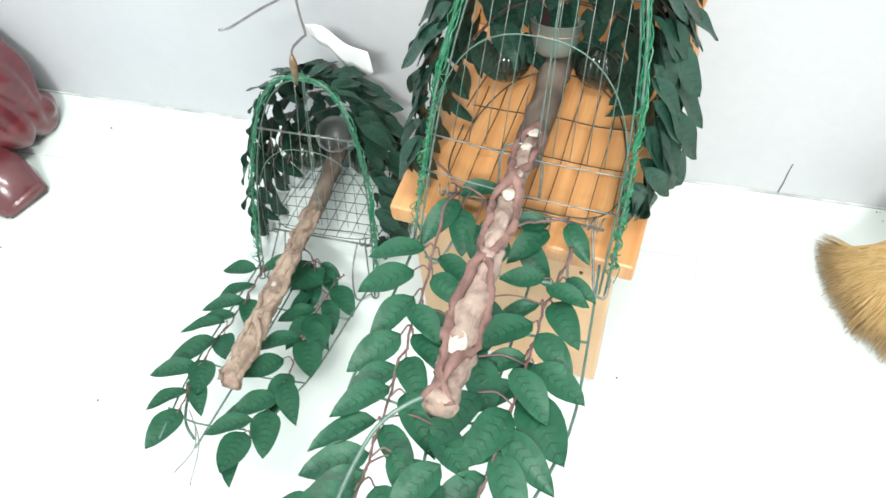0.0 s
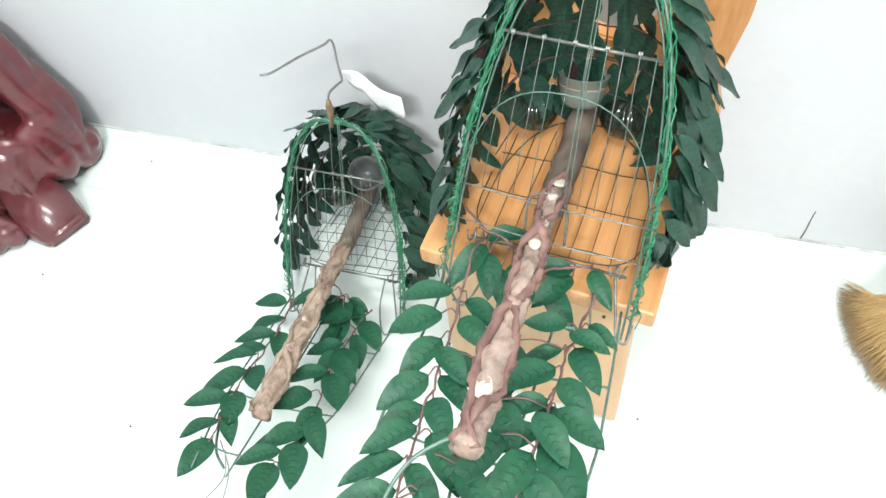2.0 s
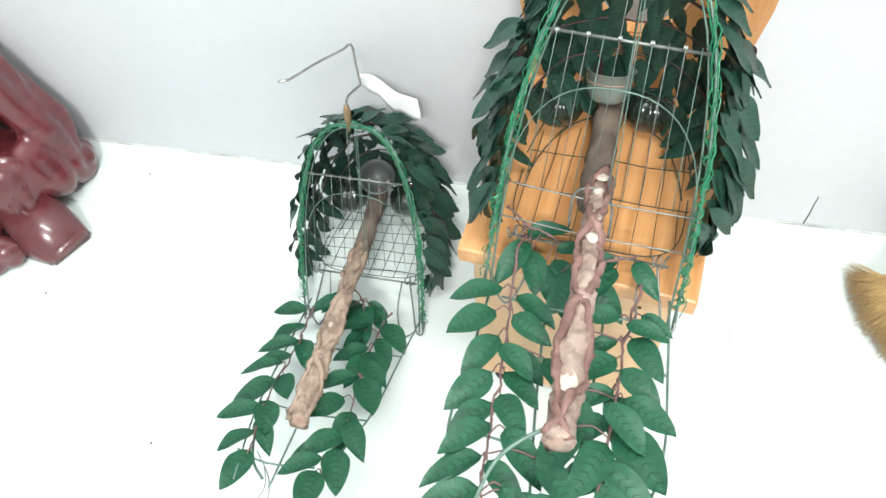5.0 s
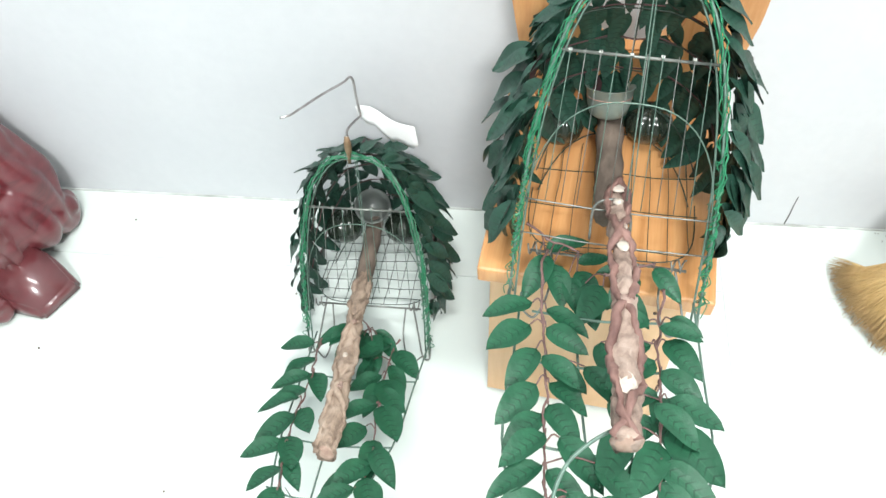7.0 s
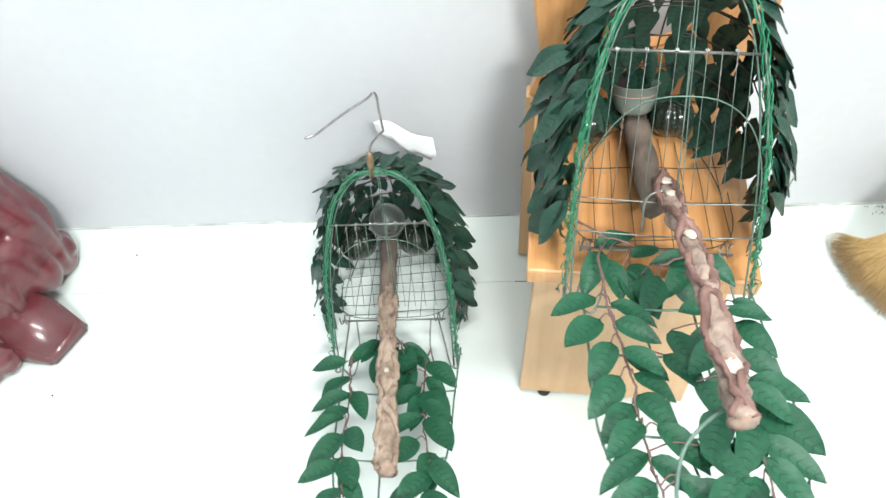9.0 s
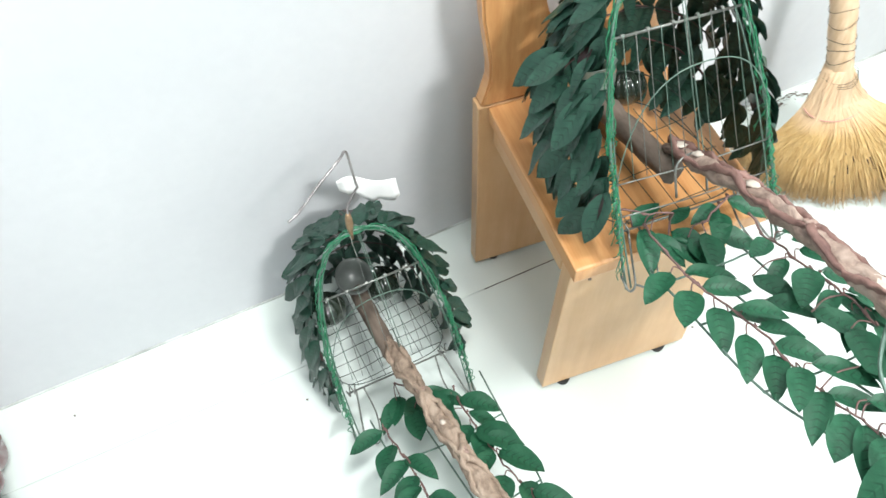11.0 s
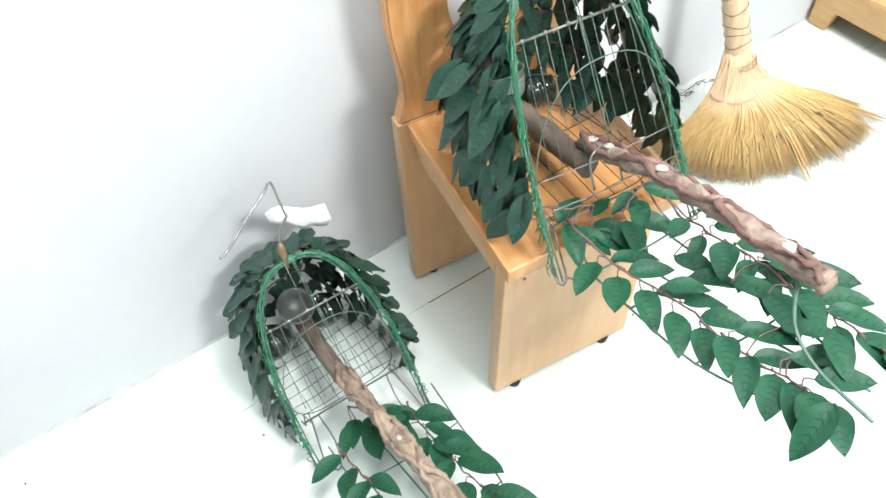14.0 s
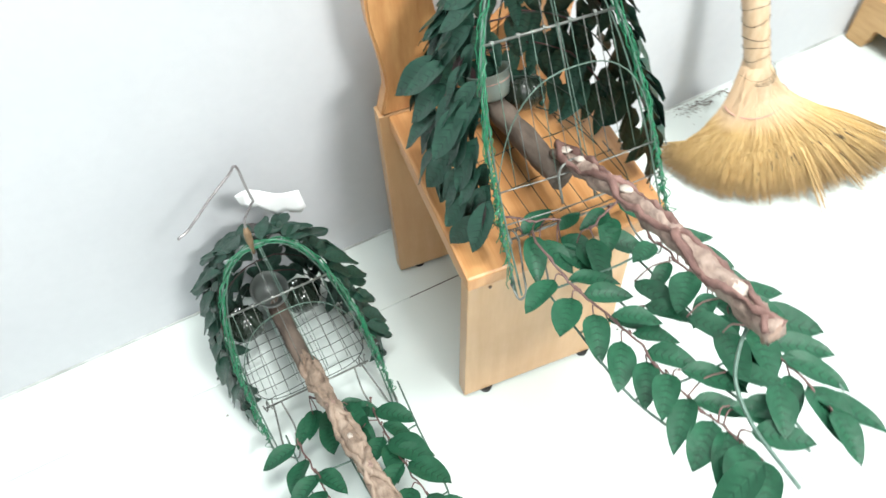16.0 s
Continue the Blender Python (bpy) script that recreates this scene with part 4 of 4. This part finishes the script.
# ---- grass broom ----
broom = thing("broom", pose(0.875, -0.15, 0.0), "straw grass broom leaning against the white wall", "broom")
rb = random.Random(21)
NECK, TOPP = Vector((0.860, -0.138, 0.138)), Vector((0.806, -0.022, 0.50))
OFFB = Vector((0.875, -0.15, 0.0))
axis = (TOPP - NECK).normalized()
runs = []
TIPS = [Vector(p) for p in ((0.752, -0.098, 0.006), (0.762, -0.145, 0.005), (0.790, -0.195, 0.005), (0.83, -0.226, 0.005), (0.885, -0.250, 0.005), (0.955, -0.262, 0.005), (1.015, -0.270, 0.005), (1.055, -0.274, 0.006), (1.075, -0.258, 0.010))]
for i in range(10500):
    f = rb.random() * (len(TIPS) - 1)
    k = min(int(f), len(TIPS) - 2)
    tip = TIPS[k].lerp(TIPS[k + 1], f - k)
    g = f / (len(TIPS) - 1)
    depth = rb.uniform(-1, 1)
    root = NECK - OFFB + Vector(((g - 0.5) * 0.100, -0.016 * depth, -0.006 + 0.008 * math.sin(math.pi * g)))
    tip = tip - OFFB
    tip = root + (tip - root) * (rb.uniform(0.86, 1.0) + 0.05 * noise.noise(Vector((g * 14, 3, 1))))
    tip += Vector((rb.uniform(-0.008, 0.008), 0.020 * depth + rb.uniform(-0.008, 0.008) + 0.012, abs(rb.gauss(0, 0.006))))
    tip.z = max(tip.z, 0.003)
    mid = root.lerp(tip, 0.5) + Vector((0, -0.010 - 0.006 * depth, 0.012 * math.sin(math.pi * g)))
    ang = rb.uniform(0, 2 * math.pi)
    head = NECK - OFFB + axis * 0.062 + 0.0165 * (math.cos(ang) * Vector((1, 0, 0)) + math.sin(ang) * Vector((0, 1, 0))) * rb.uniform(0.6, 1.0)
    head.x = head.x * 0.5 + 0.5 * ((NECK - OFFB + axis * 0.062).x + (g - 0.5) * 0.03)
    runs.append((smooth_line([head, root, mid, tip], 3), [0.0009, 0.0009, 0.0009, 0.0009, 0.0009, 0.0008, 0.0007, 0.0006, 0.0004, 0.0002]))
for i in range(260):
    g = rb.random()
    f = g * (len(TIPS) - 1)
    k = min(int(f), len(TIPS) - 2)
    root = NECK - OFFB + Vector(((g - 0.5) * 0.094, 0.004 * rb.uniform(-1, 1), -0.006 + 0.008 * math.sin(math.pi * g)))
    tip = root + (TIPS[k].lerp(TIPS[k + 1], f - k) - OFFB - root) * rb.uniform(0.7, 0.86)
    tip.y += 0.012
    tip.z = max(tip.z, 0.005)
    head = NECK - OFFB + axis * 0.062 + Vector(((g - 0.5) * 0.026, rb.uniform(-0.008, 0.008), 0))
    runs.append((smooth_line([head, root, root.lerp(tip, 0.5) + Vector((0, -0.006, 0.01)), tip], 3), [0.002, 0.0022, 0.0024, 0.0026, 0.0026, 0.0026, 0.0022, 0.0018, 0.0012, 0.0006]))
ob = part("bristles", tubes(runs, 4), STRAW, broom, "fanned golden grass bristles", True)
tagged(ob, kind="stuff")
hl = [NECK - OFFB + axis * d for d in (-0.035, -0.01, 0.015, 0.045, 0.09, 0.2, 0.40)]
part("handle", branch_mesh(resample(hl, 40), 0.0180, 0.0170, 0.0012, 71, 16), STRAW_PALE, broom, "rattan-wrapped straw handle", True)
for d in (0.036, 0.040, 0.045, 0.072, 0.090, 0.104, 0.128, 0.150, 0.19):
    c0 = NECK - OFFB + axis * d
    u = axis.orthogonal().normalized()
    v = axis.cross(u)
    rr = 0.0184 if d > 0.05 else 0.0245
    part("binding", tubes([([c0 + rr * (math.cos(q) * u + math.sin(q) * v) + axis * 0.003 * math.sin(2 * q + d * 90) for q in [math.pi * 2 * i / 20 for i in range(21)]], 0.00036)], 5), BLACK, broom)
c0 = NECK - OFFB + axis * 0.001
ring = []
for i in range(25):
    q = math.pi * 2 * i / 24
    ring.append(c0 + Vector((0.053 * math.cos(q), 0.030 * math.sin(q), -0.008 + 0.004 * math.cos(2 * q))))
part("stitching", tubes([(ring, 0.001)], 5), PINK, broom, "faded pink thread stitching", True)
runs = []
for cx, cy, cz, n in ((1.118, -0.262, 0.006, 30), (1.112, -0.218, 0.008, 26), (1.085, -0.275, 0.005, 22), (0.995, -0.285, 0.004, 16), (0.915, -0.285, 0.004, 14)):
    for i in range(n):
        root = NECK - OFFB + Vector((0.035 + rb.uniform(-0.01, 0.01), -0.006 + rb.uniform(-0.006, 0.006), -0.02))
        tip = Vector((cx, cy, cz)) - OFFB + Vector((rb.uniform(-0.012, 0.008), rb.uniform(-0.005, 0.005), abs(rb.gauss(0, 0.002))))
        tip = root + (tip - root) * rb.uniform(0.9, 1.03)
        mid = root.lerp(tip, 0.5) + Vector((0, -0.004, 0.010))
        runs.append((smooth_line([root, mid, tip], 3), [0.0016, 0.0016, 0.0016, 0.0014, 0.0011, 0.0007, 0.0003]))
tagged(part("stray_bristles", tubes(runs, 4), STRAW, broom, "longer brown bristle clumps"), kind="stuff")
runs = []
for i in range(52):
    f = rb.random() * (len(TIPS) - 1)
    k = min(int(f), len(TIPS) - 2)
    tip = TIPS[k].lerp(TIPS[k + 1], f - k) - OFFB
    g = f / (len(TIPS) - 1)
    root = NECK - OFFB + Vector(((g - 0.5) * 0.075, -0.014, -0.018))
    a, b2 = sorted((rb.uniform(0.1, 0.95), rb.uniform(0.1, 0.95)))
    b2 = min(b2, a + 0.14)
    up = Vector((0, -0.013, 0.011))
    runs.append(([root.lerp(tip, a) + up * math.sin(math.pi * a), root.lerp(tip, b2) + up * math.sin(math.pi * b2)], 0.0006))
tagged(part("dark_chaff", tubes(runs, 4), BLACK, broom, "dark seed stalks among the bristles"), kind="stuff")

# ---- low wooden bench ----
bench = thing("bench", pose(1.219, -0.008, 0.0, 0, 0, 5.3), "low light brown wooden bench with notched side boards", "bench")


def notched_side(x0, x1):
    prof = [(-0.272, 0.0), (-0.216, 0.0), (-0.206, 0.042), (-0.046, 0.042), (-0.036, 0.0), (0.0, 0.0), (0.0, 0.098), (-0.272, 0.098)]
    bm = bmesh.new()
    a = [bm.verts.new((x0, y, z)) for y, z in prof]
    b = [bm.verts.new((x1, y, z)) for y, z in prof]
    bm.faces.new(a)
    bm.faces.new(b[::-1])
    for k in range(len(prof)):
        bm.faces.new((a[k], b[k], b[(k + 1) % 8], a[(k + 1) % 8]))
    bmesh.ops.recalc_face_normals(bm, faces=bm.faces[:])
    bmesh.ops.bevel(bm, geom=bm.edges[:], offset=0.002, segments=2, affect="EDGES")
    return bm


part("side_board", notched_side(0.0, 0.024), BENCH, bench)
part("side_board", notched_side(0.55, 0.574), BENCH, bench)
part("front_rail", box(0.0245, 0.5495, -0.272, -0.250, 0.035, 0.098, 0.002), BENCH, bench)
part("rear_rail", box(0.0245, 0.5495, -0.024, -0.002, 0.035, 0.098, 0.002), BENCH, bench)
part("top_panel", box(0.0245, 0.5495, -0.2495, -0.0245, 0.072, 0.090, 0.002), BENCH, bench)
bm = bmesh.new()
bmesh.ops.create_cone(bm, cap_ends=True, segments=12, radius1=0.0035, radius2=0.0035, depth=0.002, matrix=pose(0.012, -0.262, 0.0975))
part("screw_plug", bm, BARK_GREY, bench, "small dark screw plug")

# ---- carved red wood ----
bm = bmesh.new()


def lump(x, y, z, rx, ry, rz, yaw=0, tilt=0, lean=0, sub=4):
    bmesh.ops.create_icosphere(bm, subdivisions=sub, radius=1.0, matrix=pose(x, y, z, tilt, lean, yaw) @ Matrix.Diagonal((rx, ry, rz, 1)))


lump(-0.53, -0.14, 0.06, 0.13, 0.11, 0.11)
lump(-0.396, -0.062, 0.03, 0.043, 0.047, 0.042, 20)
lump(-0.424, -0.062, 0.16, 0.042, 0.045, 0.15, 0, 0, -20)
lump(-0.52, -0.08, 0.30, 0.06, 0.05, 0.14, 0, 0, -24)
lump(-0.50, -0.125, 0.17, 0.075, 0.028, 0.035, -18, 20)
lump(-0.47, -0.155, 0.12, 0.075, 0.020, 0.024, 8)
lump(-0.425, -0.165, 0.055, 0.032, 0.055, 0.065, -30)
lump(-0.47, -0.250, 0.030, 0.085, 0.045, 0.042, 12)
lump(-0.56, -0.215, 0.10, 0.11, 0.06, 0.055, 0, 25)
lump(-0.64, -0.15, 0.22, 0.12, 0.12, 0.26)
lump(-0.72, -0.22, 0.10, 0.15, 0.16, 0.12)
lump(-0.50, -0.170, 0.235, 0.060, 0.050, 0.085, 0, 0, -28)
lump(-0.465, -0.135, 0.255, 0.030, 0.026, 0.120, 0, -12, -30)
lump(-0.455, -0.195, 0.135, 0.024, 0.030, 0.080, 0, 16, -34)
lump(-0.505, -0.225, 0.175, 0.026, 0.030, 0.090, 0, 20, -30)
lump(-0.395, -0.120, 0.075, 0.030, 0.034, 0.060, 0, 0, -24)
bm.normal_update()
for v in bm.verts:
    flow = Vector((v.co.x * 17 + v.co.z * 9, v.co.y * 15, v.co.z * 5 - v.co.x * 3))
    crease = (1.0 - abs(noise.noise(flow))) ** 5
    soft = noise.noise(v.co * 21 + Vector((4, 1, 0)))
    v.co -= v.normal * (0.016 * crease - 0.005 * soft)
    v.co.z = max(v.co.z, 0.001)
    v.co.y = min(v.co.y, -0.008)
stand = thing("carved_wood_stand", pose(-0.5, -0.15, 0.0), "glossy dark red lacquered carved root wood stand", "wooden stand")
bmesh.ops.translate(bm, verts=bm.verts[:], vec=(0.5, 0.15, 0.0))
red = part("carved_body", bm, LACQUER, stand, "", True)
rm = red.modifiers.new("blend", "REMESH")
rm.mode, rm.voxel_size, rm.use_smooth_shade = "VOXEL", 0.0045, True
sm = red.modifiers.new("soften", "SMOOTH")
sm.factor, sm.iterations = 0.5, 2


def facet(name, pts, tops, bevel=0.005):
    """A block with straight cut faces: plan points with a height each."""
    bm = bmesh.new()
    lo = [bm.verts.new((x + 0.5, y + 0.15, 0.001)) for x, y in pts]
    hi = [bm.verts.new((x + 0.5 + 0.08 * (-0.40 - x), y + 0.15 + 0.08 * (-0.19 - y), z)) for (x, y), z in zip(pts, tops)]
    n = len(pts)
    bm.faces.new(lo[::-1])
    bm.faces.new(hi)
    for k in range(n):
        bm.faces.new((lo[k], lo[(k + 1) % n], hi[(k + 1) % n], hi[k]))
    bmesh.ops.recalc_face_normals(bm, faces=bm.faces[:])
    bmesh.ops.bevel(bm, geom=bm.edges[:], offset=bevel, segments=3, affect="EDGES")
    bmesh.ops.triangulate(bm, faces=[f for f in bm.faces if len(f.verts) > 4])
    return part(name, bm, LACQUER, stand, "angular carved foot", True)


facet("carved_foot", [(-0.316, -0.182), (-0.36, -0.150), (-0.41, -0.14), (-0.45, -0.19), (-0.405, -0.235), (-0.350, -0.243)], [0.026, 0.045, 0.075, 0.085, 0.034, 0.020])
facet("carved_ridge", [(-0.385, -0.155), (-0.405, -0.125), (-0.44, -0.13), (-0.43, -0.19), (-0.395, -0.195)], [0.10, 0.135, 0.145, 0.105, 0.075], 0.012)

# ---- litter on the floor ----
rl = random.Random(4)
for k in range(8):
    base = Vector((0.872 + 0.012 * k, -0.014 - 0.003 * (k % 4), 0.003))
    pts = smooth_line([base, base + Vector((rl.uniform(-0.02, 0.02), rl.uniform(-0.01, 0.0), 0.008)), base + Vector((rl.uniform(-0.04, 0.04), rl.uniform(-0.012, 0.004), 0.004))], 5)
    for p in pts:
        p.z = max(p.z, 0.0008)
        p.y = min(p.y, -0.005)
    tagged(part("dry_stalk", tubes([(pts, 0.0008)], 5), BARK_GREY), "dry dark grass stalk lying on the floor", "debris", "floor litter")
vs, fs = [], []
for k in range(150):
    c = Vector((0.885 + rl.gauss(0, 0.028), -0.006 - abs(rl.gauss(0, 0.012)), 0.0))
    r = rl.uniform(0.0005, 0.0014)
    n0 = len(vs)
    for dx, dy, dz in ((1, 0, 0), (-0.5, 0.87, 0), (-0.5, -0.87, 0), (0.1, 0, 1.2)):
        vs.append((c.x + r * dx * rl.uniform(0.6, 1.6), c.y + r * dy * rl.uniform(0.6, 1.6), 0.0006 + r * dz))
    fs += [(n0, n0 + 2, n0 + 1), (n0, n0 + 1, n0 + 3), (n0 + 1, n0 + 2, n0 + 3), (n0 + 2, n0, n0 + 3)]
tagged(part("dust", (vs, fs), BARK_GREY), "dark grey dust and grit along the wall", "dust", kind="stuff")
for x, y in ((0.525, -0.306), (-0.10, -0.465), (-0.345, -0.285), (0.005, -0.17), (-0.28, -0.055)):
    bm = bmesh.new()
    bmesh.ops.create_icosphere(bm, subdivisions=1, radius=0.0016, matrix=pose(x, y, 0.0014))
    for v in bm.verts:
        v.co += 0.0006 * noise.noise_vector(v.co * 900)
    tagged(part("crumb", bm, BARK_GREY), "tiny dark crumb on the white tile", "debris", "floor litter")

# ---- ceiling lamps ----
for nm, c, w in (("ceiling_lamp", LAMP, 0.6), ("ceiling_lamp", Vector((0.45, -0.62, 2.60)), 1.2)):
    lampob = thing(nm, pose(c.x, c.y, ZT - 0.001), "white ceiling lamp housing", "lamp", "ceiling lamps")
    part("housing", box(-w / 2, w / 2, -0.06, 0.06, -0.03, 0.0, 0.004), PAPER, lampob)

# ---- floor tiles ----
xs, ys = [X0, -0.596, 0.606, 1.806, X1], [0.0, -0.122, -0.915, -1.715, -2.515, Y0]
for a, b2 in zip(xs, xs[1:]):
    for c, d in zip(ys, ys[1:]):
        part("tile", box(a + 0.0007, b2 - 0.0007, d + 0.0007, c - 0.0007, -0.0045, 0.0, 0.0004, 1), TILE, floor)
